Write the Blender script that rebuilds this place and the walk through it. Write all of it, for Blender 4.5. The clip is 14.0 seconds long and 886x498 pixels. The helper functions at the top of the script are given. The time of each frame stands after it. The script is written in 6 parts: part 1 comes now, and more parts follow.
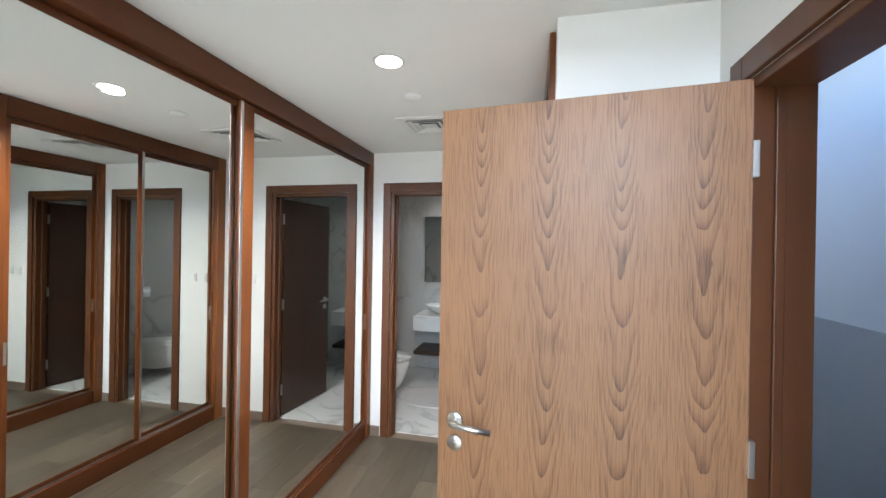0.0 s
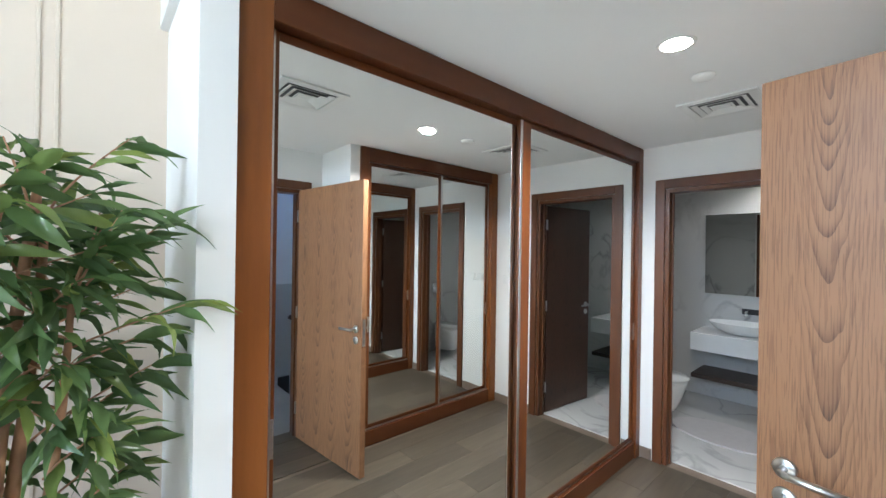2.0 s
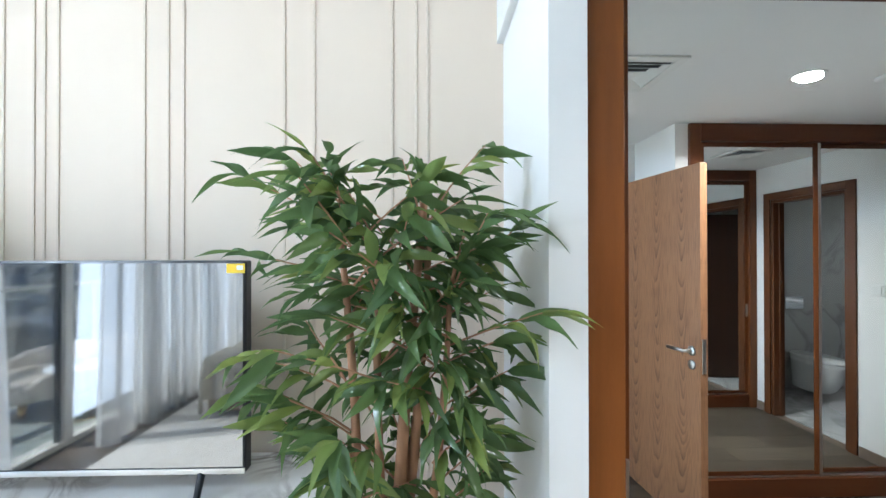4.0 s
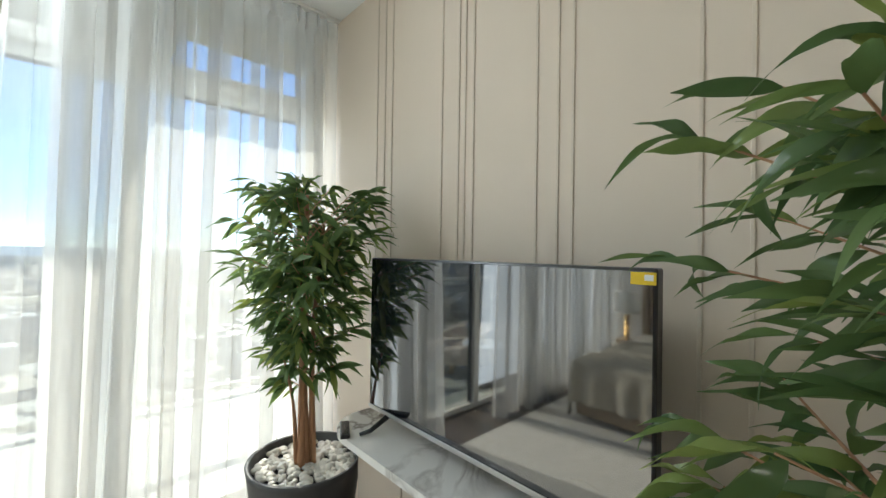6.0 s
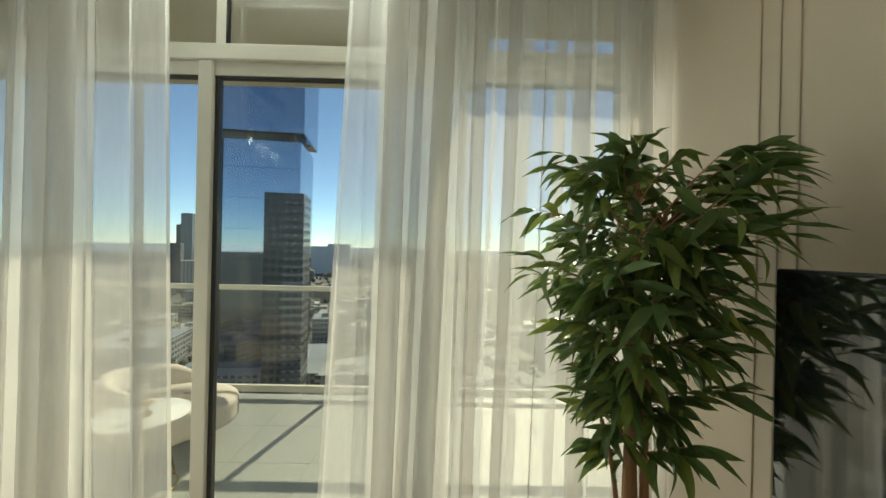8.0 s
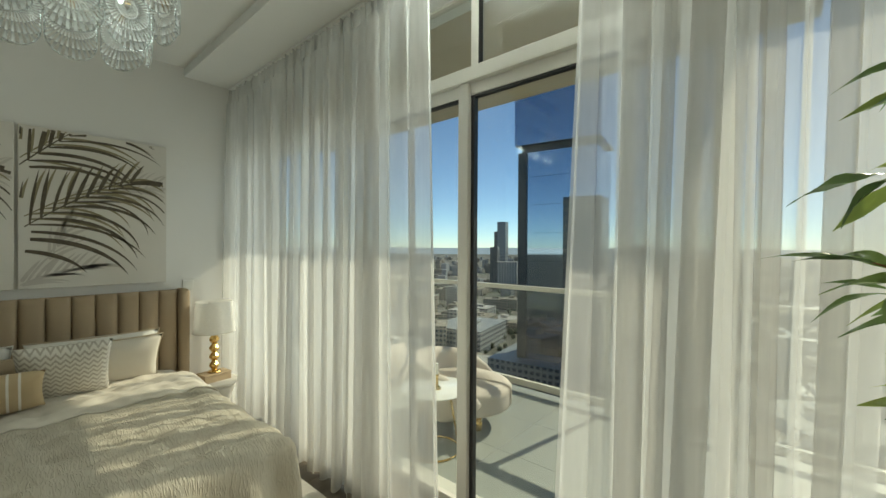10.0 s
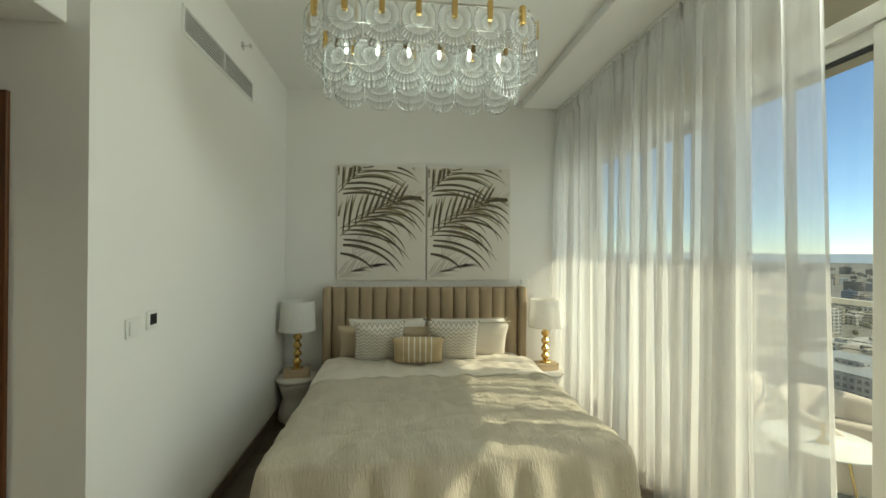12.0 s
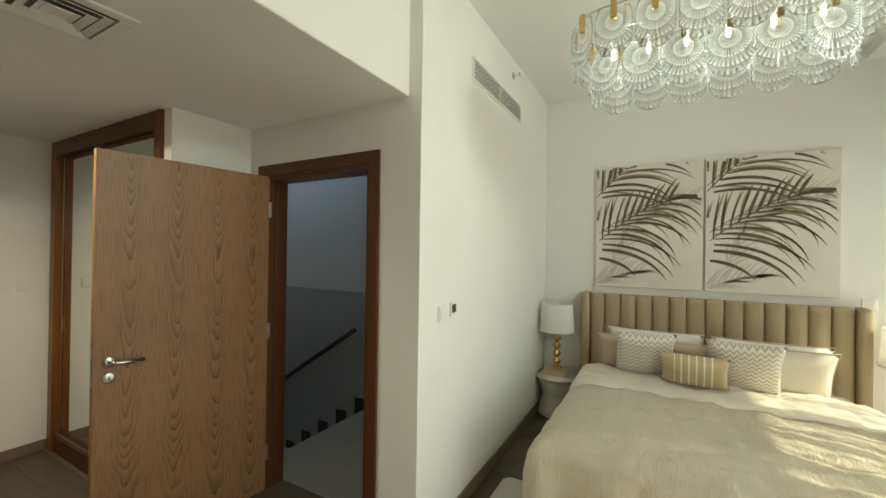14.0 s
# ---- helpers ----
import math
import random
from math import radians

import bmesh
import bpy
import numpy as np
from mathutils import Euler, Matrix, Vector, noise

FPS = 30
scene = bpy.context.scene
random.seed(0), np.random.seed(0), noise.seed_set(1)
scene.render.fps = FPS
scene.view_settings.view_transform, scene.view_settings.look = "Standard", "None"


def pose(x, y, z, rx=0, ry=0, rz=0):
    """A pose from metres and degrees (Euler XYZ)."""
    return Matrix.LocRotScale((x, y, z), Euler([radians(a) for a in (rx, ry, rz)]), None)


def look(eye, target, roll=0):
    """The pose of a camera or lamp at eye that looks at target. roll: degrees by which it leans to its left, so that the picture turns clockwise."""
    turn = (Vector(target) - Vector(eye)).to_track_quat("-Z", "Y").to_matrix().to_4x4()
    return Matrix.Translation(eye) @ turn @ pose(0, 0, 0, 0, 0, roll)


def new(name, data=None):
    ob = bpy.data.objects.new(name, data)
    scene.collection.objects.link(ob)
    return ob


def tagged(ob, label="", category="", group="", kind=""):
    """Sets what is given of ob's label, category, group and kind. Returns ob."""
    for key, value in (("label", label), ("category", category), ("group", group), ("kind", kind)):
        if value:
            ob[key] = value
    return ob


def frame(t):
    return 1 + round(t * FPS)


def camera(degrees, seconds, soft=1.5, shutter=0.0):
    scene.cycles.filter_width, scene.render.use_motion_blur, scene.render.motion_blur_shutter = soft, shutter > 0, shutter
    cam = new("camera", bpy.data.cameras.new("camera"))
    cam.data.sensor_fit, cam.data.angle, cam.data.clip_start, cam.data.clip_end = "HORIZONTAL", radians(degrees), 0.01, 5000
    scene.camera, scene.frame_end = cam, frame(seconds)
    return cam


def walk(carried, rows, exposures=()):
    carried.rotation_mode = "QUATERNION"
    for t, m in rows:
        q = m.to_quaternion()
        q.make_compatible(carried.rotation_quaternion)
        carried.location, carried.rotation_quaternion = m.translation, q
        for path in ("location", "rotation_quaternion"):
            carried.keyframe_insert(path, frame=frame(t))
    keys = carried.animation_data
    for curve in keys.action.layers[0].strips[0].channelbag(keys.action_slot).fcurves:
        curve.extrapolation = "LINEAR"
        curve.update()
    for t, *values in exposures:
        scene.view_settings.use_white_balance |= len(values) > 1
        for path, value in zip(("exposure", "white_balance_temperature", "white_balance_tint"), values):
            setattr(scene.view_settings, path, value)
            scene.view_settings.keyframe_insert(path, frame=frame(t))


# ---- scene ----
cam = camera(97.12, 14.0)
# seconds, place, yaw, pitch, roll
PATH = [
    (0, 0.000, 0.000, 1.625, 12.63, -0.06, -0.92),
    (0.5, 0.001, -0.014, 1.620, 22.49, 0.04, -0.64),
    (1, -0.009, -0.032, 1.621, 31.36, 0.09, -0.59),
    (1.5, -0.040, -0.058, 1.617, 39.73, 0.08, -0.82),
    (2, -0.077, -0.084, 1.619, 48.12, 0.05, -0.87),
    (2.5, -0.135, -0.118, 1.619, 56.94, 0.23, -0.69),
    (2.7, -0.156, -0.133, 1.619, 60.80, 0.27, -0.60),
    (4.8, -0.496, -0.195, 1.608, 108.67, 0.45, 0.03),
    (5, -0.525, -0.219, 1.611, 114.19, 0.49, -0.10),
    (5.5, -0.591, -0.307, 1.614, 126.44, 0.38, -0.40),
    (6, -0.648, -0.433, 1.613, 137.07, 0.44, -0.83),
    (6.5, -0.713, -0.596, 1.609, 148.02, 0.50, -1.17),
    (7, -0.787, -0.740, 1.611, 157.97, 0.44, -1.35),
    (7.5, -0.822, -0.912, 1.610, 168.85, 0.14, -1.36),
    (9.8, -1.001, -1.309, 1.613, 216.55, -0.33, -0.43),
    (10, -1.032, -1.315, 1.614, 221.14, -0.28, -0.32),
    (10.5, -1.033, -1.298, 1.615, 231.38, -0.19, -0.36),
    (11, -1.034, -1.265, 1.620, 243.05, -0.11, -0.42),
    (11.5, -1.018, -1.219, 1.621, 253.06, -0.06, -0.50),
    (12, -1.008, -1.136, 1.606, 263.70, 0.19, -0.40),
    (12.5, -1.005, -1.071, 1.609, 273.60, 0.22, -0.49),
    (13, -1.033, -1.062, 1.613, 282.16, 0.35, -0.59),
    (13.5, -1.096, -1.077, 1.616, 291.12, 0.39, -0.67),
    (14, -1.132, -1.082, 1.622, 299.24, 0.25, -0.81),
]
EXPOSURES = [(0.0, 3.38, 5800, 7), (2.7, 3.10, 5500, 7), (5.0, 2.68, 5300, 7), (5.6, 2.16, 5200, 6), (6.4, 1.56, 7600, 1),
             (7.5, 0.98, 8000, -4), (9.8, 0.72, 7300, -4), (11.0, 0.88, 7500, -4), (12.5, 1.25, 7800, -5), (14.0, 1.74, 8200, -3)]
walk(cam, [(t, pose(x, y, z, 90 + p, r, w)) for t, x, y, z, w, p, r in PATH], EXPOSURES)

# ---- sky, sun and lamps ----
world = bpy.data.worlds.new("sky")
scene.world = world
world.use_nodes = True
wn = world.node_tree.nodes
sky = wn.new("ShaderNodeTexSky")
sky.sky_type, sky.sun_disc = "NISHITA", False
SUN = Vector((-0.166, -0.793, 0.588)).normalized()
sky.sun_elevation = math.asin(SUN.z)
sky.sun_rotation = math.atan2(SUN.x, SUN.y)
sky.air_density, sky.dust_density, sky.ozone_density, sky.altitude = 0.62, 0.0, 4.5, 80
world.node_tree.links.new(sky.outputs[0], wn["Background"].inputs[0])
wn["Background"].inputs[1].default_value = 0.088
sun = new("sun", bpy.data.lights.new("sun", "SUN"))
sun.data.energy, sun.data.angle, sun.data.color = 3.1, radians(0.55), (1.0, 0.93, 0.82)
sun.matrix_world = look(SUN * 30, (0, 0, 0))


def lamp(name, kind, place, watts, colour, size=0.1, target=None, spread=None):
    ob = new(name, bpy.data.lights.new(name, kind))
    ob.data.energy, ob.data.color = watts, colour
    if kind == "AREA":
        ob.data.shape, ob.data.size = "DISK", size
        if spread:
            ob.data.spread = radians(spread)
    else:
        ob.data.shadow_soft_size = size
    ob.matrix_world = look(place, target or (place[0], place[1] + 0.001, place[2] - 1))
    return ob


lamp("downlight_lamp", "AREA", (-0.62, 1.63, 2.425), 5.2, (1.0, 0.93, 0.84), 0.09, spread=150)
lamp("bath_lamp", "AREA", (-0.9, 4.75, 2.36), 0.5, (1.0, 0.93, 0.85), 0.1, spread=150)
# added fill without a fixture, brightens the far end of the stairwell
lamp("stair_fill", "AREA", (1.35, 4.0, 2.7), 0.55, (0.86, 0.92, 1.0), 0.4)

# the sky's light in the window's opening: the two curtained bays and the uncurtained panes over the door
for middle, height, wide, tall, watts in ((-1.10, 1.35, 1.6, 2.3, 9), (1.76, 1.35, 2.5, 2.3, 13), (0.0, 2.915, 0.8, 0.40, 10)):
    daylight = lamp("window_daylight", "AREA", (middle, -3.16, height), watts, (0.86, 0.93, 1.0), 1.0, (middle, 0.0, height - 0.15))
    daylight.data.shape, daylight.data.size, daylight.data.size_y = "RECTANGLE", wide, tall

# ---- helpers of this scene ----


def thing(name, place, label, category, turn=0, group=""):
    ob = new(name)
    ob.empty_display_size = 0.1
    ob.matrix_world = pose(*place, 0, 0, turn)
    return tagged(ob, label, category, group)


def mesh_of(name, bm, material, smooth=False):
    data = bpy.data.meshes.new(name)
    bm.normal_update()
    bm.to_mesh(data)
    bm.free()
    data.materials.append(material)
    if smooth:
        for f in data.polygons:
            f.use_smooth = True
    return data


def part(name, bm, material, parent, label="", smooth=False, m=None):
    data = bm if isinstance(bm, bpy.types.Mesh) else mesh_of(name, bm, material, smooth)
    ob = new(name, data)
    ob.parent = parent
    if m is not None:
        ob.matrix_basis = m
    return tagged(ob, label) if label else ob


def setting(name, bm, material, label, category, smooth=False):
    return tagged(new(name, mesh_of(name, bm, material, smooth)), label, category, "", "structure")


def box(x0, x1, y0, y1, z0, z1, bevel=0.0, bm=None, segments=2):
    bm = bm or bmesh.new()
    made = bmesh.ops.create_cube(bm, size=1.0)["verts"]
    for v in made:
        v.co = Vector((x0 + (v.co.x + 0.5) * (x1 - x0), y0 + (v.co.y + 0.5) * (y1 - y0), z0 + (v.co.z + 0.5) * (z1 - z0)))
    if bevel:
        edges = {e for v in made for e in v.link_edges}
        bmesh.ops.bevel(bm, geom=list(edges), offset=bevel, segments=segments, affect="EDGES", profile=0.5)
    return bm


def lathe(profile, sides=32, bm=None, centre=(0, 0, 0), cap=True):
    """Turns (radius, z) pairs round the z axis."""
    bm = bm or bmesh.new()
    rings = []
    for r, z in profile:
        rings.append([bm.verts.new((centre[0] + r * math.cos(2 * math.pi * i / sides), centre[1] + r * math.sin(2 * math.pi * i / sides), centre[2] + z)) for i in range(sides)])
    for a, b in zip(rings, rings[1:]):
        for i in range(sides):
            bm.faces.new((a[i], a[(i + 1) % sides], b[(i + 1) % sides], b[i]))
    if cap:
        bm.faces.new(list(reversed(rings[0])))
        bm.faces.new(rings[-1])
    return bm


def tube(points, radii, sides=8, bm=None):
    """A round bar along points."""
    bm = bm or bmesh.new()
    rings = []
    pts = [Vector(p) for p in points]
    for i, p in enumerate(pts):
        d = (pts[min(i + 1, len(pts) - 1)] - pts[max(i - 1, 0)]).normalized()
        a = d.orthogonal().normalized() if i == 0 else (rings_a - d * rings_a.dot(d)).normalized()
        rings_a = a
        b = d.cross(a)
        r = radii[i] if isinstance(radii, (list, tuple)) else radii
        rings.append([bm.verts.new(p + (a * math.cos(2 * math.pi * k / sides) + b * math.sin(2 * math.pi * k / sides)) * r) for k in range(sides)])
    for a, b in zip(rings, rings[1:]):
        for k in range(sides):
            bm.faces.new((a[k], a[(k + 1) % sides], b[(k + 1) % sides], b[k]))
    bm.faces.new(list(reversed(rings[0])))
    bm.faces.new(rings[-1])
    return bm


def sheet(nx, ny, place, bm=None):
    """A grid of nx by ny cells; place(u, v) gives each corner."""
    bm = bm or bmesh.new()
    g = [[bm.verts.new(place(i / nx, j / ny)) for i in range(nx + 1)] for j in range(ny + 1)]
    for j in range(ny):
        for i in range(nx):
            bm.faces.new((g[j][i], g[j][i + 1], g[j + 1][i + 1], g[j + 1][i]))
    return bm


def slab(outline, z0, z1, bm=None, bevel=0.0):
    """A flat plate of the given outline (x, y), counter-clockwise."""
    bm = bm or bmesh.new()
    lo = [bm.verts.new((x, y, z0)) for x, y in outline]
    hi = [bm.verts.new((x, y, z1)) for x, y in outline]
    n = len(lo)
    sides = [bm.faces.new((lo[i], lo[(i + 1) % n], hi[(i + 1) % n], hi[i])) for i in range(n)]
    top = bm.faces.new(hi)
    bottom = bm.faces.new(list(reversed(lo)))
    if bevel:
        bmesh.ops.bevel(bm, geom=list(top.edges) + list(bottom.edges), offset=bevel, segments=2, affect="EDGES")
    return bm


def rounded(x0, x1, y0, y1, r, n=6):
    out = []
    for cx, cy, a in ((x1 - r, y0 + r, -90), (x1 - r, y1 - r, 0), (x0 + r, y1 - r, 90), (x0 + r, y0 + r, 180)):
        for i in range(n + 1):
            b = radians(a + 90 * i / n)
            out.append((cx + r * math.cos(b), cy + r * math.sin(b)))
    return out


# ---- materials ----


def material(name, colour, rough=0.5, metal=0.0, second=None, scale=6.0, fine=120.0, bump=0.1, spec=0.5, stretch=(1, 1, 1), depth=0.002, ridged=False):
    """Two-scale variation between two colours, with fine relief."""
    m = bpy.data.materials.new(name)
    m.use_nodes = True
    nt = m.node_tree
    b = nt.nodes["Principled BSDF"]
    b.inputs["Roughness"].default_value, b.inputs["Metallic"].default_value = rough, metal
    b.inputs["Specular IOR Level"].default_value = spec
    second = second or tuple(c * 0.93 for c in colour)
    tc = nt.nodes.new("ShaderNodeTexCoord")
    mp = nt.nodes.new("ShaderNodeMapping")
    mp.inputs["Scale"].default_value = stretch
    nt.links.new(tc.outputs["Object"], mp.inputs["Vector"])
    n1, n2 = nt.nodes.new("ShaderNodeTexNoise"), nt.nodes.new("ShaderNodeTexNoise")
    n1.inputs["Scale"].default_value, n2.inputs["Scale"].default_value = scale, fine
    n1.inputs["Detail"].default_value, n2.inputs["Detail"].default_value = 6, 3
    mix = nt.nodes.new("ShaderNodeMix")
    mix.data_type = "RGBA"
    mix.inputs["A"].default_value, mix.inputs["B"].default_value = (*colour, 1), (*second, 1)
    add = nt.nodes.new("ShaderNodeMath")
    add.operation = "MULTIPLY_ADD"
    add.inputs[1].default_value = 0.35
    for n in (n1, n2):
        nt.links.new(mp.outputs[0], n.inputs["Vector"])
    nt.links.new(n2.outputs["Fac"], add.inputs[0])
    sub = nt.nodes.new("ShaderNodeMath")
    sub.operation = "MULTIPLY_ADD"
    sub.inputs[1].default_value, sub.inputs[2].default_value = 1.6, -0.5
    nt.links.new(n1.outputs["Fac"], sub.inputs[0])
    nt.links.new(sub.outputs[0], add.inputs[2])
    nt.links.new(add.outputs[0], mix.inputs["Factor"])
    nt.links.new(mix.outputs["Result"], b.inputs["Base Color"])
    if bump:
        bp = nt.nodes.new("ShaderNodeBump")
        bp.inputs["Strength"].default_value, bp.inputs["Distance"].default_value = bump, depth
        height = n2.outputs["Fac"]
        if ridged:
            a1, a2 = nt.nodes.new("ShaderNodeMath"), nt.nodes.new("ShaderNodeMath")
            a1.operation, a2.operation = "SUBTRACT", "ABSOLUTE"
            a1.inputs[1].default_value = 0.5
            nt.links.new(height, a1.inputs[0])
            nt.links.new(a1.outputs[0], a2.inputs[0])
            a3 = nt.nodes.new("ShaderNodeMath")
            a3.operation = "MINIMUM"
            a3.inputs[1].default_value = 0.085
            n2.inputs["Detail"].default_value = 1.2
            nt.links.new(a2.outputs[0], a3.inputs[0])
            height = a3.outputs[0]
            bp.invert = True
        nt.links.new(height, bp.inputs["Height"])
        nt.links.new(bp.outputs[0], b.inputs["Normal"])
    return m


def shader(m):
    return m.node_tree, m.node_tree.nodes["Principled BSDF"]


def glass(name, clear, gloss, rough=0.0):
    """A thin pane: mostly see-through, with a mirror-like sheen that grows at low angles."""
    m = bpy.data.materials.new(name)
    m.use_nodes = True
    nt = m.node_tree
    nt.nodes.remove(nt.nodes["Principled BSDF"])
    t, g, f, x, q = (nt.nodes.new(k) for k in ("ShaderNodeBsdfTransparent", "ShaderNodeBsdfGlossy", "ShaderNodeLayerWeight", "ShaderNodeMixShader", "ShaderNodeMath"))
    t.inputs["Color"].default_value = (*clear, 1)
    g.inputs["Color"].default_value = (gloss, gloss, gloss, 1)
    g.inputs["Roughness"].default_value = rough
    f.inputs["Blend"].default_value = 0.5
    q.operation = "POWER"
    q.inputs[1].default_value = 4.0
    nt.links.new(f.outputs["Facing"], q.inputs[0])
    add = nt.nodes.new("ShaderNodeMath")
    add.operation = "MULTIPLY_ADD"
    add.inputs[1].default_value, add.inputs[2].default_value = 0.6, 0.035
    nt.links.new(q.outputs[0], add.inputs[0])
    nt.links.new(add.outputs[0], x.inputs[0])
    nt.links.new(t.outputs[0], x.inputs[1])
    nt.links.new(g.outputs[0], x.inputs[2])
    nt.links.new(x.outputs[0], nt.nodes["Material Output"].inputs["Surface"])
    return m


def sheer(name, colour, through_part, share=0.5):
    """Woven voile: part of the light goes straight between the threads, the rest is scattered by them."""
    m = bpy.data.materials.new(name)
    m.use_nodes = True
    nt = m.node_tree
    nt.nodes.remove(nt.nodes["Principled BSDF"])
    t, d, l, x, y = (nt.nodes.new(k) for k in ("ShaderNodeBsdfTransparent", "ShaderNodeBsdfDiffuse", "ShaderNodeBsdfTranslucent", "ShaderNodeMixShader", "ShaderNodeMixShader"))
    d.inputs["Color"].default_value = l.inputs["Color"].default_value = (*colour, 1)
    n = nt.nodes.new("ShaderNodeTexNoise")
    n.inputs["Scale"].default_value = 14
    r = nt.nodes.new("ShaderNodeMapRange")
    r.inputs["To Min"].default_value, r.inputs["To Max"].default_value = 1 - through_part - 0.06, 1 - through_part + 0.06
    nt.links.new(n.outputs["Fac"], r.inputs["Value"])
    x.inputs[0].default_value = share
    nt.links.new(d.outputs[0], x.inputs[1])
    nt.links.new(l.outputs[0], x.inputs[2])
    nt.links.new(r.outputs[0], y.inputs[0])
    nt.links.new(t.outputs[0], y.inputs[1])
    nt.links.new(x.outputs[0], y.inputs[2])
    nt.links.new(y.outputs[0], nt.nodes["Material Output"].inputs["Surface"])
    return m


def glow(name, colour, strength):
    m = bpy.data.materials.new(name)
    m.use_nodes = True
    nt, b = shader(m)
    b.inputs["Base Color"].default_value = (*colour, 1)
    b.inputs["Emission Color"].default_value = (*colour, 1)
    b.inputs["Emission Strength"].default_value = strength
    return m


def veneer(name, light, dark, column=0.215, rough=0.42):
    """Crown-cut oak veneer: leaves of repeated cathedral figure, with open pores along the grain."""
    m = bpy.data.materials.new(name)
    m.use_nodes = True
    nt, b = shader(m)
    b.inputs["Roughness"].default_value = rough
    N, K = nt.nodes.new, nt.links.new

    def op(kind, a, c=None, d=None):
        n = N("ShaderNodeMath")
        n.operation = kind
        for i, q in enumerate((a, c, d)):
            if q is None:
                continue
            if isinstance(q, (int, float)):
                n.inputs[i].default_value = q
            else:
                K(q, n.inputs[i])
        return n.outputs[0]

    tc, sp = N("ShaderNodeTexCoord"), N("ShaderNodeSeparateXYZ")
    K(tc.outputs["Object"], sp.inputs[0])
    x, z = sp.outputs["X"], sp.outputs["Z"]
    col = op("FLOOR", op("DIVIDE", x, column))
    u = op("SUBTRACT", op("FRACT", op("DIVIDE", x, column)), 0.5)
    mp = N("ShaderNodeCombineXYZ")
    K(op("MULTIPLY", u, 0.45), mp.inputs[0])
    K(op("MULTIPLY", col, 0.045), mp.inputs[1])
    K(op("MULTIPLY", z, 0.62), mp.inputs[2])
    warp, wave = N("ShaderNodeTexNoise"), N("ShaderNodeTexNoise")
    warp.inputs["Scale"].default_value, warp.inputs["Detail"].default_value = 3.4, 1.5
    wave.inputs["Scale"].default_value, wave.inputs["Detail"].default_value = 13.0, 2
    K(mp.outputs[0], warp.inputs["Vector"])
    K(mp.outputs[0], wave.inputs["Vector"])
    # the cut meets the growth rings nearer to the pith as it rises
    um = op("MULTIPLY", u, column)
    um = op("ADD", um, op("MULTIPLY", op("SUBTRACT", wave.outputs["Fac"], 0.5), 0.022))
    au = op("ABSOLUTE", u)
    pith = op("SUBTRACT", 0.360, op("MULTIPLY", z, 0.150))
    pith = op("ADD", pith, op("MULTIPLY", op("SUBTRACT", warp.outputs["Fac"], 0.5), 0.105))
    f = op("SQRT", op("ADD", op("MULTIPLY", op("MULTIPLY", um, um), 4.2), op("MULTIPLY", pith, pith)))
    ring = op("FRACT", op("MULTIPLY", f, 66.0))
    bold = op("MAXIMUM", 0.16, op("SUBTRACT", 1.0, op("MULTIPLY", au, 2.6)))
    line = op("MULTIPLY", op("POWER", ring, 2.6), bold)
    mp2 = N("ShaderNodeMapping")
    mp2.inputs["Scale"].default_value = (260, 260, 7)
    K(tc.outputs["Object"], mp2.inputs["Vector"])
    pore = N("ShaderNodeTexNoise")
    pore.inputs["Scale"].default_value, pore.inputs["Detail"].default_value = 1.0, 2
    K(mp2.outputs[0], pore.inputs["Vector"])
    pores = op("MULTIPLY", op("GREATER_THAN", pore.outputs["Fac"], 0.54), 0.36)
    edge = op("MULTIPLY", op("SMOOTH_MIN", au, 0.5, 0.1), 0.35)
    broad = N("ShaderNodeTexNoise")
    broad.inputs["Scale"].default_value = 2.2
    K(tc.outputs["Object"], broad.inputs["Vector"])
    fac = op("ADD", op("ADD", op("MULTIPLY", line, 0.95), pores), op("MULTIPLY", op("SUBTRACT", broad.outputs["Fac"], 0.5), 0.5))
    fac = op("MULTIPLY", fac, op("ADD", 0.75, edge))
    mix = N("ShaderNodeMix")
    mix.data_type = "RGBA"
    mix.inputs["A"].default_value, mix.inputs["B"].default_value = (*light, 1), (*dark, 1)
    mix.clamp_factor = True
    K(fac, mix.inputs["Factor"])
    K(mix.outputs["Result"], b.inputs["Base Color"])
    bp = N("ShaderNodeBump")
    bp.inputs["Strength"].default_value, bp.inputs["Distance"].default_value = 0.25, 0.001
    bp.invert = True
    K(fac, bp.inputs["Height"])
    K(bp.outputs[0], b.inputs["Normal"])
    return m


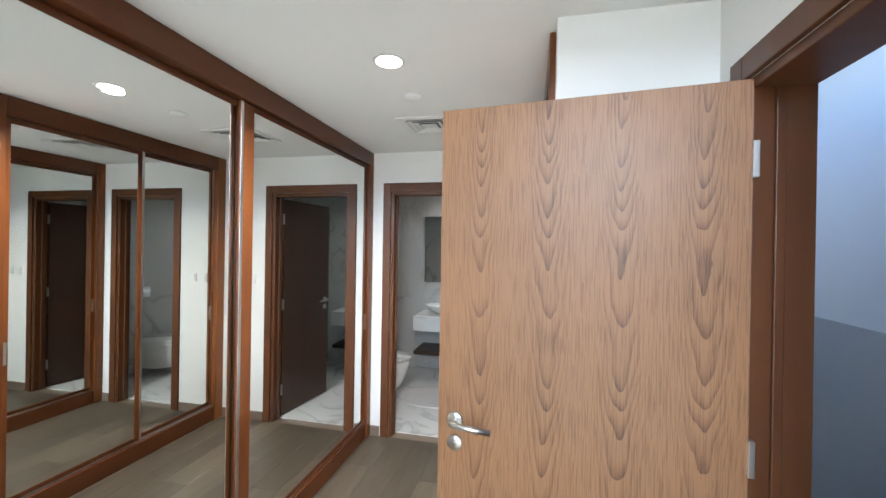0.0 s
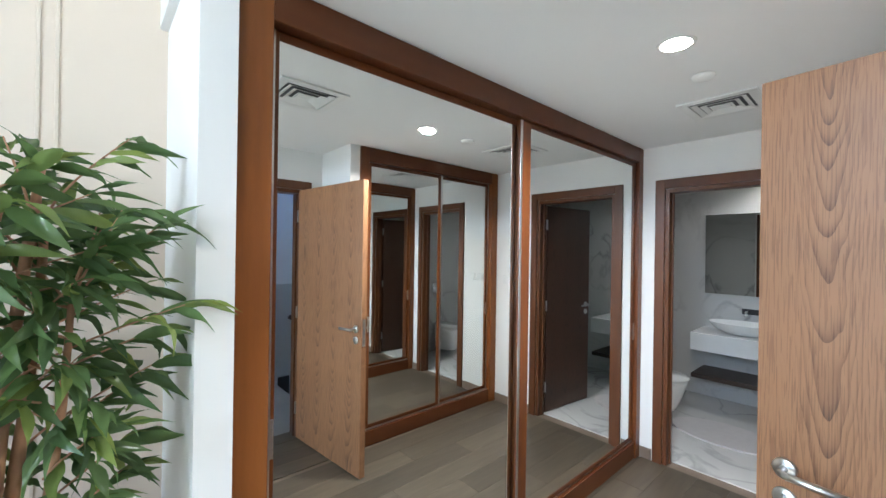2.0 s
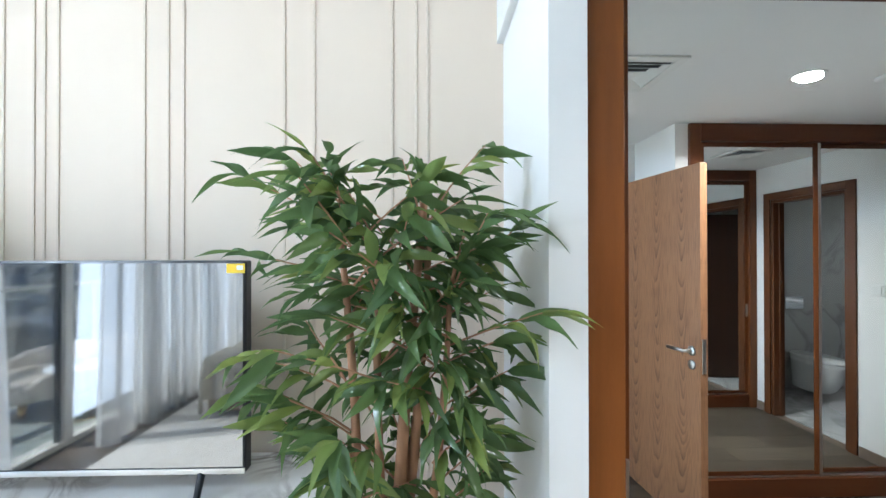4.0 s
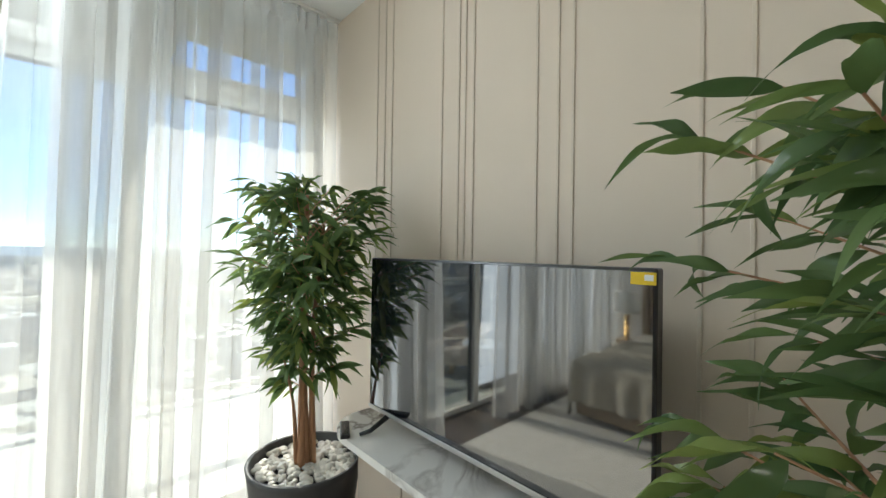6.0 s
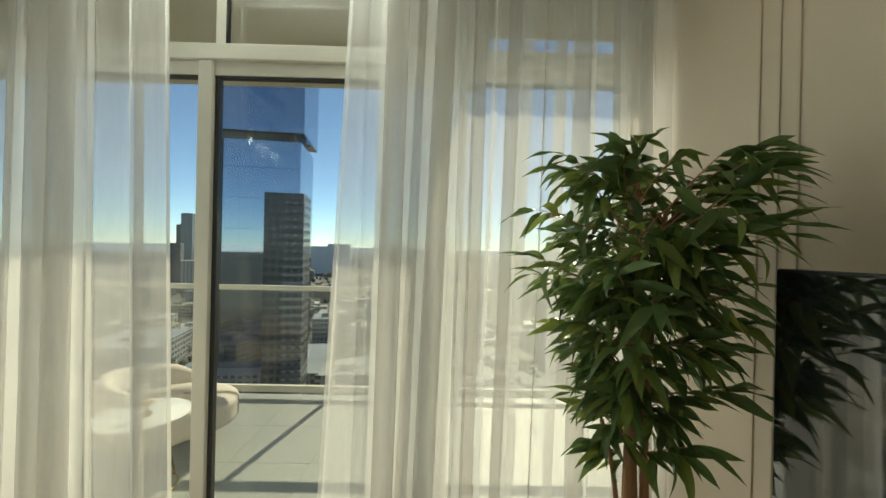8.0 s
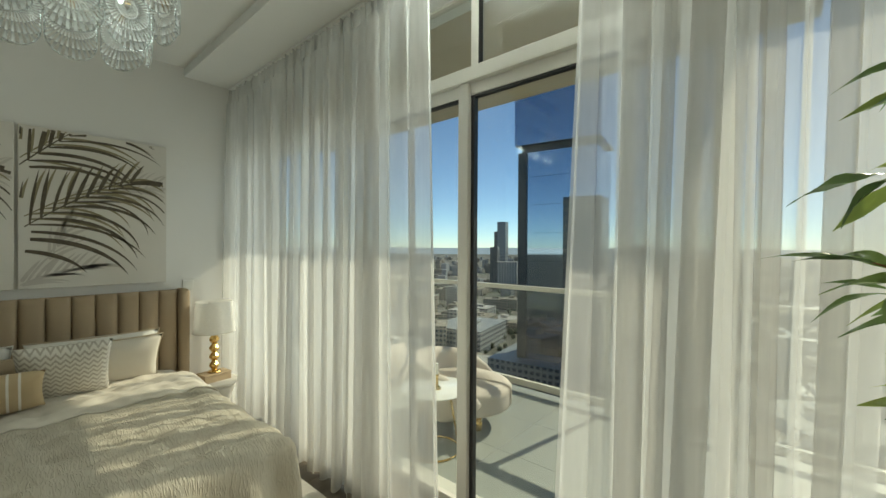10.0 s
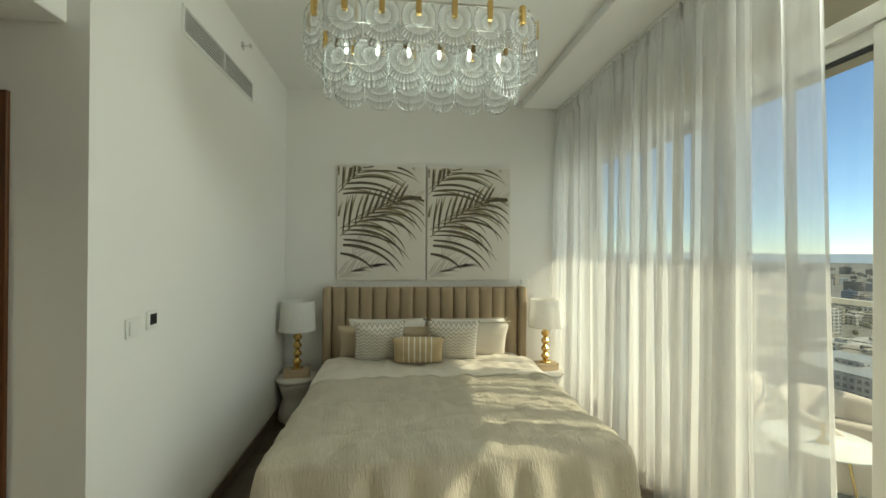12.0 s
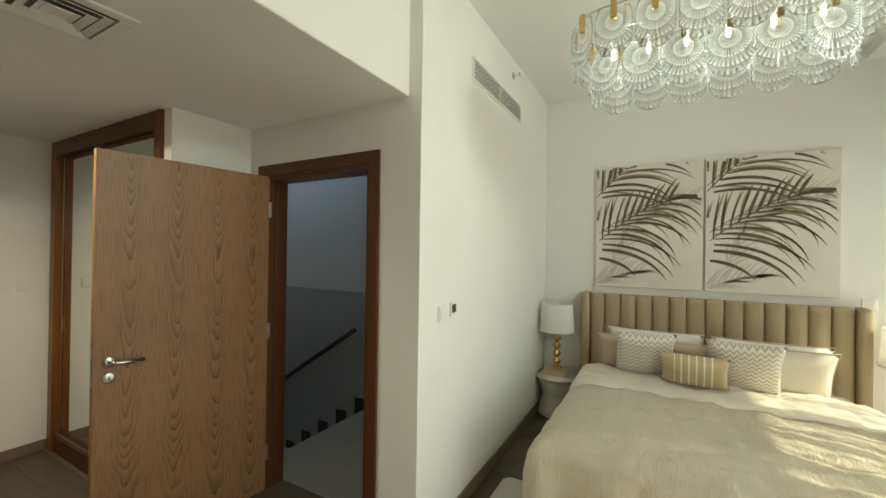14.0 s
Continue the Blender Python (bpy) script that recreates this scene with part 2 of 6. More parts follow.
def marble(name, base, vein, scale=2.2, rough=0.18, width=0.05):
    m = bpy.data.materials.new(name)
    m.use_nodes = True
    nt, b = shader(m)
    b.inputs["Roughness"].default_value = rough
    tc = nt.nodes.new("ShaderNodeTexCoord")
    n = nt.nodes.new("ShaderNodeTexNoise")
    n.inputs["Scale"].default_value, n.inputs["Detail"].default_value, n.inputs["Distortion"].default_value = scale, 7, 1.2
    n2 = nt.nodes.new("ShaderNodeTexNoise")
    n2.inputs["Scale"].default_value = scale * 0.6
    nt.links.new(tc.outputs["Object"], n.inputs["Vector"])
    nt.links.new(tc.outputs["Object"], n2.inputs["Vector"])
    ramp = nt.nodes.new("ShaderNodeValToRGB")
    e = ramp.color_ramp.elements
    e[0].position, e[0].color = 0.5 - width, (*base, 1)
    e[1].position, e[1].color = 0.5 + width, (*base, 1)
    v = e.new(0.5)
    v.color = (*vein, 1)
    nt.links.new(n.outputs["Fac"], ramp.inputs[0])
    mix = nt.nodes.new("ShaderNodeMix")
    mix.data_type = "RGBA"
    mix.inputs["A"].default_value = (*base, 1)
    r = nt.nodes.new("ShaderNodeMapRange")
    r.inputs["From Min"].default_value, r.inputs["From Max"].default_value = 0.42, 0.6
    nt.links.new(n2.outputs["Fac"], r.inputs["Value"])
    nt.links.new(r.outputs[0], mix.inputs["Factor"])
    nt.links.new(ramp.outputs[0], mix.inputs["B"])
    nt.links.new(mix.outputs["Result"], b.inputs["Base Color"])
    return m


M_WALL = material("wall_paint", (0.80, 0.79, 0.76), 0.75, second=(0.77, 0.76, 0.73), scale=1.5, fine=260, bump=0.06)
M_CEIL = material("ceiling_paint", (0.82, 0.82, 0.80), 0.85, second=(0.79, 0.79, 0.77), scale=1.0, fine=220, bump=0.05)
M_PANEL = material("beige_panel", (0.70, 0.59, 0.475), 0.6, second=(0.67, 0.563, 0.452), scale=1.6, fine=240, bump=0.05)
M_RIB = material("panel_rib", (0.66, 0.56, 0.45), 0.55, bump=0.02)
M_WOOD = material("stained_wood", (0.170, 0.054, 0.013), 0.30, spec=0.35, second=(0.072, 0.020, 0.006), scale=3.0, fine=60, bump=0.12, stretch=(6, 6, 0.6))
# same wood, window light on the near jamb put into a lighter colour
M_WOODLIT = material("stained_wood_lit_jamb", (0.245, 0.084, 0.020), 0.30, spec=0.35, second=(0.150, 0.048, 0.012), scale=3.0, fine=60, bump=0.12, stretch=(6, 6, 0.6))
# same wood with crosswise grain, the rails' weaker light painted in as darker colour
M_WOODX_SHADE = material("stained_wood_shaded_rail", (0.105, 0.033, 0.010), 0.30, spec=0.35, second=(0.072, 0.020, 0.006), scale=3.0, fine=60, bump=0.12, stretch=(0.6, 6, 6))
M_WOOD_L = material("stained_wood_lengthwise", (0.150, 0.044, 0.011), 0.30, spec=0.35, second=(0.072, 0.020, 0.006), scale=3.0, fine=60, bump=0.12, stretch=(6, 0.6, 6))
M_DOORFACE = veneer("oak_veneer", (0.325, 0.156, 0.069), (0.066, 0.027, 0.012))
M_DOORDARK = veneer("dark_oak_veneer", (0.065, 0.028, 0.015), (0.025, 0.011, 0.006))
M_TRIM = material("oak_trim", (0.125, 0.045, 0.016), 0.34, spec=0.35, second=(0.085, 0.030, 0.011), scale=3.0, fine=70, bump=0.12, stretch=(6, 6, 0.6))
M_MIRROR = material("mirror", (0.86, 0.88, 0.87), 0.0, 1.0, second=(0.86, 0.88, 0.87), bump=0)
M_STEEL = material("satin_steel", (0.62, 0.60, 0.57), 0.28, 1.0, bump=0.03)
M_CHROME = material("chrome", (0.8, 0.8, 0.8), 0.08, 1.0, bump=0)
M_BASE = material("skirting", (0.22, 0.165, 0.125), 0.45, second=(0.17, 0.125, 0.09), scale=3, fine=50, bump=0.06, stretch=(1, 1, 8))
M_SHEER = sheer("voile", (0.76, 0.75, 0.72), 0.46, 0.29)
M_FRAME = material("window_frame", (0.68, 0.66, 0.60), 0.45, bump=0.03, fine=300)
M_GASKET = material("gasket", (0.02, 0.02, 0.02), 0.5, bump=0)
M_PANE = glass("window_pane", (0.93, 0.95, 0.94), 0.9)
M_BLACK = material("black_plastic", (0.012, 0.012, 0.014), 0.3, bump=0.02)
M_SCREEN = material("tv_screen", (0.010, 0.012, 0.016), 0.04, bump=0)
M_SCREEN.node_tree.nodes["Principled BSDF"].inputs["IOR"].default_value = 2.3
M_BALCONY = material("balcony_tile", (0.30, 0.315, 0.295), 0.5, second=(0.27, 0.285, 0.265), scale=2.0, fine=90, bump=0.05)
M_RENDER = material("outside_render", (0.55, 0.49, 0.38), 0.8, second=(0.50, 0.44, 0.34), scale=1.5, fine=150, bump=0.15)
M_WHITE = material("white_plastic", (0.78, 0.78, 0.75), 0.4, bump=0.02)
M_GOLD = material("brushed_gold", (0.72, 0.50, 0.20), 0.26, 1.0, second=(0.60, 0.40, 0.15), scale=12, bump=0.03)
M_CERAMIC = material("ceramic", (0.82, 0.82, 0.80), 0.12, bump=0)
M_TILE = marble("marble_tile", (0.58, 0.57, 0.55), (0.36, 0.35, 0.34), 1.3, 0.25, 0.035)
M_TOP = marble("marble_top", (0.74, 0.72, 0.69), (0.25, 0.22, 0.20), 3.6, 0.12, 0.05)

# ---- the large structure ----
XT, XH, XD, YG, YW, YE = -1.914, 3.108, 0.585, 0.019, -3.2, 3.18
XW, CEIL, LOW = -1.336, 3.233, 2.44
bm = box(-2.1, 0.735, -3.25, 3.29, -0.15, -0.008)
box(0.735, 3.25, -3.25, 0.17, -0.15, -0.008, bm=bm)
setting("floor", bm, M_BASE, "screed under the wooden floor", "floor")
setting("wall_tv", box(-2.1, XT, -3.35, 0.125, -0.1, 3.4), M_PANEL, "beige panelled wall behind the television", "wall")
setting("wall_head", box(XH, 3.26, -3.35, 0.17, -0.1, 3.4), M_WALL, "white painted wall behind the bed", "wall")
setting("wall_grille", box(XD, XH, YG, 0.17, -0.1, 3.4), M_WALL, "white painted wall with an air grille", "wall")
bm = box(XD, 0.735, 0.17, 0.35, -0.1, 3.4)
box(XD, 0.735, 1.252, 1.42, -0.1, 3.4, bm=bm)
box(XD, 0.735, 0.35, 1.252, 2.106, 3.4, bm=bm)
setting("wall_door", bm, M_WALL, "white wall with the open doorway to the stairs", "wall")
bm = box(0.08, 0.735, 1.42, 1.505, -0.1, 2.5)
box(0.70, 0.735, 1.505, 3.18, -0.1, 2.5, bm=bm)
setting("wall_return", bm, M_WALL, "white wall return beside the second wardrobe", "wall")
bm = box(-2.1, -1.19, YE, 3.29, -0.1, 2.5)
box(-0.39, 0.735, YE, 3.29, -0.1, 2.5, bm=bm)
box(-1.19, -0.39, YE, 3.29, 2.106, 2.5, bm=bm)
setting("wall_end", bm, M_WALL, "white end wall with the bathroom doorway", "wall")
bm = box(-2.1, -1.31, 0.125, 0.222, -0.1, 2.5)
box(-2.1, -2.0, 0.222, 3.18, -0.1, 2.5, bm=bm)
setting("wall_wardrobe", bm, M_WALL, "white wall pier beside the mirrored wardrobe", "wall")
setting("wall_bulkhead", box(-2.1, XD, 0.099, 0.2, LOW + 0.003, 3.4), M_WALL, "white bulkhead above the dressing area", "wall")
setting("ceiling_low", box(-2.1, 0.735, 0.102, 3.3, LOW, LOW + 0.1), M_CEIL, "white lowered ceiling over the dressing area", "ceiling")
bm = box(-2.1, 3.26, -2.45, 0.17, CEIL, CEIL + 0.15)
box(-2.1, 3.26, -3.35, -2.45, 3.156, CEIL + 0.15, bm=bm)
setting("ceiling_main", bm, M_CEIL, "white bedroom ceiling with a lower band at the window", "ceiling")

# panelled wall: slender upright ribs
for y in (-2.373, -2.295, -2.225, -1.814, -1.70, -1.66, -1.608, -1.281, -1.19, -1.131, -0.742, -0.626, -0.319, -0.223, -0.178):
    rib = tagged(new("panel_rib", mesh_of("panel_rib", box(XT - 0.001, XT + 0.005, y - 0.0055, y + 0.0055, 0.0, 3.155, 0.002), M_RIB)),
                 "slender upright beige moulding on the wall", "moulding", "mouldings of the panelled wall", "structure")

# skirting
def skirting(x0, x1, y0, y1, h=0.085):
    setting("baseboard", box(x0, x1, y0, y1, 0.0, h, 0.003), M_BASE, "brown wood-look skirting board", "baseboard")
skirting(XD + 0.0, XH - 0.014, YG - 0.013, YG)
skirting(XH - 0.013, XH, -2.9, YG)
skirting(XD - 0.013, XD, YG - 0.013, 0.278)
skirting(-1.335, -1.25, YE - 0.013, YE)
skirting(-0.33, 0.055, YE - 0.013, YE)
skirting(0.08, XD - 0.02, 1.407, 1.42)
skirting(XT, XT + 0.013, -3.0, 0.11)
skirting(XT + 0.013, -1.31, 0.112, 0.125)
skirting(-1.31, -1.297, 0.112, 0.220)

# ---- window wall ----
win = tagged(new("window_1"), "wide cream-framed sliding balcony window", "window", "", "structure")
WY = YW


def bar(name, x0, x1, z0, z1, y0=WY - 0.05, y1=WY, mat=None):
    return part(name, box(x0, x1, y0, y1, z0, z1, 0.004), mat or M_FRAME, win)


bar("window_sill", XT, XH, 0.0, 0.05, WY - 0.12, WY + 0.01)
bar("frame", XT, XT + 0.07, 0.05, 3.2)
bar("frame", XH - 0.07, XH, 0.05, 3.2)
bar("transom", XT + 0.07, XH - 0.07, 2.605, 2.69, WY - 0.06, WY + 0.03)
bar("track_box", XT + 0.07, XH - 0.07, 2.53, 2.605, WY - 0.04, WY - 0.002)
bar("frame", XT + 0.07, XH - 0.07, 3.14, 3.2)
for x in (-0.85, 1.74):
    bar("mullion", x - 0.035, x + 0.035, 0.05, 2.53)
bar("mullion", 0.40, 0.475, 0.05, 2.60, WY - 0.06, WY + 0.025)
bar("mullion", 0.375, 0.40, 0.05, 2.53, WY - 0.045, WY - 0.005, M_GASKET)
for x in (-0.85, 0.37, 1.74):
    bar("mullion", x - 0.03, x + 0.03, 2.69, 3.14)
bar("gasket", 0.338, 0.345, 2.69, 3.14, WY - 0.04, WY + 0.002, M_GASKET)
bar("gasket", XT + 0.07, XH - 0.07, 2.514, 2.53, WY - 0.04, WY - 0.004, M_GASKET)
for x0, x1 in ((XT + 0.07, -0.885), (-0.815, 0.375), (0.475, 1.705), (1.775, XH - 0.07)):
    p = part("pane", box(x0, x1, WY - 0.03, WY - 0.022, 0.05, 2.514), M_PANE, win)
    p.visible_shadow = False
for x0, x1 in ((XT + 0.07, -0.88), (-0.82, 0.338), (0.40, 1.71), (1.77, XH - 0.07)):
    p = part("pane", box(x0, x1, WY - 0.03, WY - 0.022, 2.69, 3.14), M_PANE, win)
    p.visible_shadow = False
grip = part("handle", box(-0.875, -0.825, WY + 0.001, WY + 0.012, 0.93, 1.05, 0.005), M_STEEL, win, "grey recessed sliding-door handle")
setting("wall_window", box(-2.1, 3.26, WY - 0.1, WY + 0.02, 3.2, 3.45), M_WALL, "white strip of wall over the window", "wall")

# ---- balcony ----
setting("balcony_floor", box(-3.0, 5.2, -5.32, WY - 0.12, -0.25, 0.0), M_BALCONY, "pale tiled balcony floor", "floor")
bm = box(-1.22, 5.2, -5.25, WY - 0.1, 3.3, 3.6)
box(-3.0, -1.22, -4.18, WY - 0.1, 3.3, 3.6, bm=bm)
setting("balcony_ceiling", bm, M_RENDER, "cream rendered underside of the balcony above", "ceiling")
setting("wall_outside", box(3.26, 5.2, -3.35, -3.2, -0.2, 3.45), M_RENDER, "cream rendered outer wall", "wall")
setting("wall_outside_end", box(-3.0, -2.1, -3.35, -3.2, -0.2, 3.45), M_RENDER, "cream rendered outer wall", "wall")
setting("wall_side", box(-3.05, -2.95, -5.25, -3.35, -0.2, 3.45), M_RENDER, "cream rendered balcony side wall", "wall")
rail = thing("balcony_railing", (0, -5.23, 0), "cream metal balcony railing with clear glass panels", "railing")
part("top_rail", box(-2.95, 5.2, -0.03, 0.03, 1.135, 1.185, 0.006), M_FRAME, rail)
part("bottom_rail", box(-2.95, 5.2, -0.025, 0.025, 0.06, 0.13, 0.006), M_FRAME, rail)
for x in (-2.6, 0.26, 3.12, 5.1):
    part("post", box(x - 0.025, x + 0.025, -0.02, 0.02, 0.0, 1.14, 0.004), M_FRAME, rail)
for x0, x1 in ((-2.57, 0.23), (0.29, 3.09), (3.15, 5.07)):
    p = part("glass_panel", box(x0, x1, -0.006, 0.004, 0.13, 1.135), M_PANE, rail)
    p.visible_shadow = False

# ---- stairs beyond the doorway ----
M_GREY = material("grey_stone", (0.42, 0.42, 0.42), 0.4, second=(0.36, 0.36, 0.36), scale=4, bump=0.05)
M_DARKSTONE = material("dark_skirting_stone", (0.05, 0.045, 0.042), 0.35, bump=0.03)
M_STAIRWALL = material("stair_wall_paint", (0.72, 0.75, 0.78), 0.8, second=(0.69, 0.72, 0.75), scale=1.5, fine=240, bump=0.05)
setting("landing", box(0.735, 1.05, 0.17, 3.6, -0.15, -0.004), M_GREY, "grey stone landing outside the bedroom", "floor")
setting("landing_back", box(1.05, 2.0, 0.17, 1.55, -0.15, -0.004), M_GREY, "grey stone landing at the stair head", "floor")
setting("wall_stair", box(2.0, 2.12, 0.17, 4.4, -2.2, 3.4), M_STAIRWALL, "white stairwell wall with a handrail", "wall")
bm = box(0.735, 2.12, 4.3, 4.42, -2.2, 3.4)
box(1.04, 1.10, 1.55, 4.3, -2.2, -0.15, bm=bm)
box(0.735, 0.80, 3.3, 4.3, -2.2, 3.4, bm=bm)
setting("wall_stair_end", bm, M_STAIRWALL, "white end wall of the stairwell", "wall")
setting("ceiling_stair", box(0.735, 2.12, 0.17, 4.42, 3.25, 3.4), M_CEIL, "white ceiling of the stairwell", "ceiling")
setting("wall_dado", box(1.989, 2.0, 0.17, 4.3, -2.1, 1.18), material("grey_paint", (0.46, 0.48, 0.50), 0.7, scale=1.5, fine=240, bump=0.05), "grey painted lower band of the stairwell wall", "wall")
stairs = thing("staircase", (1.1, 1.55, 0), "grey stone stair going down beside the wall", "staircase")
for i in range(8):
    part("step", box(0, 0.888, 0.26 * i, 0.26 * i + 0.28, -0.175 * (i + 1) - 0.12, -0.175 * (i + 1), 0.004), M_GREY, stairs)
    part("skirting", box(0.872, 0.888, 0.26 * i, 0.26 * i + 0.13, -0.175 * (i + 1), -0.175 * i + 0.09), M_DARKSTONE, stairs, "dark stone stepped skirting")
hr = thing("handrail", (1.93, 1.4, 0.12), "dark wooden handrail on the stair wall", "handrail")
part("bar", tube([(0, 0.25, 0.68), (0, 1.0, 0.20), (0, 2.2, -0.6)], 0.025, 10), M_DARKSTONE, hr, smooth=True)
for y, z in ((0.55, 0.44), (1.5, -0.16)):
    part("bracket", tube([(0, y, z), (0.03, y, z - 0.05), (0.058, y, z - 0.05)], 0.009, 8), M_STEEL, hr, "steel bracket")

# ---- bathroom ----
setting("bath_floor", box(-2.2, 0.9, 3.29, 5.3, -0.15, 0.0), M_TILE, "pale marble bathroom floor", "floor")
setting("bath_wall_back", box(-2.3, 1.0, 5.15, 5.3, -0.1, 2.6), M_TILE, "pale veined marble bathroom wall", "wall")
setting("bath_wall_side", box(-2.1, -1.88, 3.30, 5.15, -0.1, 2.6), M_TILE, "pale veined marble bathroom wall", "wall")
setting("bath_wall_far", box(0.9, 1.0, 3.29, 5.15, -0.1, 2.6), M_TILE, "pale veined marble bathroom wall", "wall")
setting("bath_wall_front", box(-2.1, -1.26, 3.291, 3.299, 0.0, 2.4), M_TILE, "pale veined marble bathroom wall", "wall")
setting("bath_ceiling", box(-2.3, 1.0, 3.29, 5.3, 2.40, 2.5), M_CEIL, "white bathroom ceiling", "ceiling")

# ---- doors ----


def door_frame(name, along, at, lo, hi, depth, label):
    """A lining and architraves round an opening in a wall whose face lies at `at`; along: the axis in which the opening runs."""
    ob = tagged(new(name), label, "door", "", "structure")
    w, t = 0.068, 0.016

    def b(n, a0, a1, d0, d1, z0, z1):
        m = M_TRIM
        return part(n, box(a0, a1, d0, d1, z0, z1, 0.003) if along == "x" else box(d0, d1, a0, a1, z0, z1, 0.003), m, ob)

    for f0, f1 in ((at - t, at), (at + depth, at + depth + t)):
        b("architrave", lo - w, lo, f0, f1, 0.0, 2.177)
        b("architrave", hi, hi + w, f0, f1, 0.0, 2.177)
        b("architrave", lo, hi, f0, f1, 2.106, 2.177)
    b("jamb", lo, lo + 0.03, at, at + depth, 0.0, 2.106)
    b("jamb", hi - 0.03, hi, at, at + depth, 0.0, 2.106)
    b("head", lo + 0.03, hi - 0.03, at, at + depth, 2.076, 2.106)
    b("stop", lo + 0.03, lo + 0.042, at + 0.05, at + 0.075, 0.0, 2.076)
    b("stop", hi - 0.042, hi - 0.03, at + 0.05, at + 0.075, 0.0, 2.076)
    return ob


def lever(leaf, x, z, side, y):
    """A steel lever on its rose, with a round lock below."""
    s = side
    rose = lathe([(0.001, 0), (0.027, 0), (0.027, 0.007), (0.024, 0.010), (0.001, 0.010)], 24)
    bmesh.ops.rotate(rose, verts=rose.verts, matrix=Matrix.Rotation(radians(90 * s), 3, "X"))
    h = part("handle", rose, M_STEEL, leaf, "satin steel lever handle", True, pose(x, y, z))
    part("grip", tube([(0, 0, 0), (0, -0.045 * s, 0), (-0.012, -0.052 * s, 0), (-0.13, -0.052 * s, -0.004)], 0.0095, 10), M_STEEL, h, "", True)
    lock = lathe([(0.001, 0), (0.026, 0), (0.026, 0.006), (0.023, 0.008), (0.001, 0.008)], 24)
    box(-0.004, 0.004, -0.010, 0.010, 0.006, 0.010, bm=lock)
    bmesh.ops.rotate(lock, verts=lock.verts, matrix=Matrix.Rotation(radians(90 * s), 3, "X"))
    part("lock", lock, M_STEEL, leaf, "round steel lock plate", True, pose(x, y, z - 0.078))


# bedroom door: hinged on the far jamb, standing open into the room
door_frame("door_1", "y", XD, 0.349, 1.252, 0.15, "dark oak door frame to the stairs")
leaf = thing("bedroom_door", (XD, 1.218, 0.0), "open oak-veneered bedroom door with a steel lever", "door", 173.6)
LW = 0.893
part("leaf", box(0.0, LW, -0.044, 0.0, 0.008, 2.10, 0.002), M_DOORFACE, leaf)
lever(leaf, LW - 0.062, 1.045, -1, 0.0)
lever(leaf, LW - 0.062, 1.045, 1, -0.044)
part("latch_plate", box(LW - 0.001, LW + 0.002, -0.034, -0.010, 0.93, 1.12, 0.001), M_STEEL, leaf, "steel latch plate")
for z in (0.26, 1.07, 1.88):
    part("hinge", box(-0.012, 0.004, -0.008, 0.012, z - 0.05, z + 0.05, 0.002), M_STEEL, leaf, "steel butt hinge")

door_frame("door_2", "x", YE, -1.173, -0.407, 0.11, "brown oak door frame to the bathroom")
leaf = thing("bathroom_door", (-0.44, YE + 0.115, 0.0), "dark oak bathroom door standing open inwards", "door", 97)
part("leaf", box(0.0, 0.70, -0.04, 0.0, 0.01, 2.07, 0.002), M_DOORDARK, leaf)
lever(leaf, 0.64, 1.045, -1, 0.0)
lever(leaf, 0.64, 1.045, 1, -0.04)
for z in (0.26, 1.07, 1.88):
    part("hinge", box(-0.012, 0.004, -0.008, 0.012, z - 0.05, z + 0.05, 0.002), M_STEEL, leaf, "steel butt hinge")


# ---- mirrored wardrobes ----


def wardrobe(place, turn, length, top, near, label, mid, wide=0.05):
    """A built-in wardrobe with two sliding mirror doors; local x runs along its front, its face looks to -y."""
    w = thing("mirrored_wardrobe", place, label, "wardrobe", turn)
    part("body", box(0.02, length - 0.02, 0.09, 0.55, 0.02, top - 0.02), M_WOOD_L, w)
    part("jamb", box(0, near, 0.0, 0.12, 0.0, top, 0.004), M_WOODLIT, w)
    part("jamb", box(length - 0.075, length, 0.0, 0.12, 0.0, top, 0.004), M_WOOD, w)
    part("top_rail", box(near, length - 0.075, 0.0, 0.12, top - 0.115, top, 0.004), M_WOODX_SHADE, w)
    part("plinth", box(near, length - 0.075, 0.012, 0.12, 0.0, 0.125, 0.004), M_WOODX_SHADE, w)
    part("track", box(near, length - 0.075, 0.030, 0.085, 0.125, 0.140, 0.003), M_STEEL, w, "slender metal bottom track")
    z0, z1 = 0.142, top - 0.117
    for x0, x1, d, hx, s0 in ((near, mid + 0.03, 0.050, near + 0.02, 0.034), (mid - 0.02, length - 0.075, 0.026, length - 0.09, wide)):
        s = 0.034
        door = part("sliding_door", box(x0, x1, d + 0.012, d + 0.022, z0, z1), M_WOOD, w)
        part("mirror", box(x0 + s0, x1 - s, d + 0.004, d + 0.010, z0 + 0.03, z1 - 0.03), M_MIRROR, door, "clear mirror panel")
        part("stile", box(x0, x0 + s0, d, d + 0.022, z0, z1, 0.003), M_WOOD, door)
        part("stile", box(x1 - s, x1, d, d + 0.022, z0, z1, 0.003), M_WOOD, door)
        part("rail", box(x0 + s0, x1 - s, d, d + 0.022, z1 - 0.03, z1, 0.003), M_WOODX_SHADE, door)
        part("rail", box(x0 + s0, x1 - s, d, d + 0.022, z0, z0 + 0.03, 0.003), M_WOODX_SHADE, door)
        part("edge_strip", box(x0 + 0.002, x0 + 0.020, d - 0.004, d - 0.0005, z0, z1, 0.001), M_STEEL, door, "bright metal edge strip")
        part("finger_pull", box(hx - 0.012, hx + 0.012, d - 0.002, d + 0.003, 0.93, 1.06, 0.004), M_STEEL, door, "recessed steel finger pull")
    return w


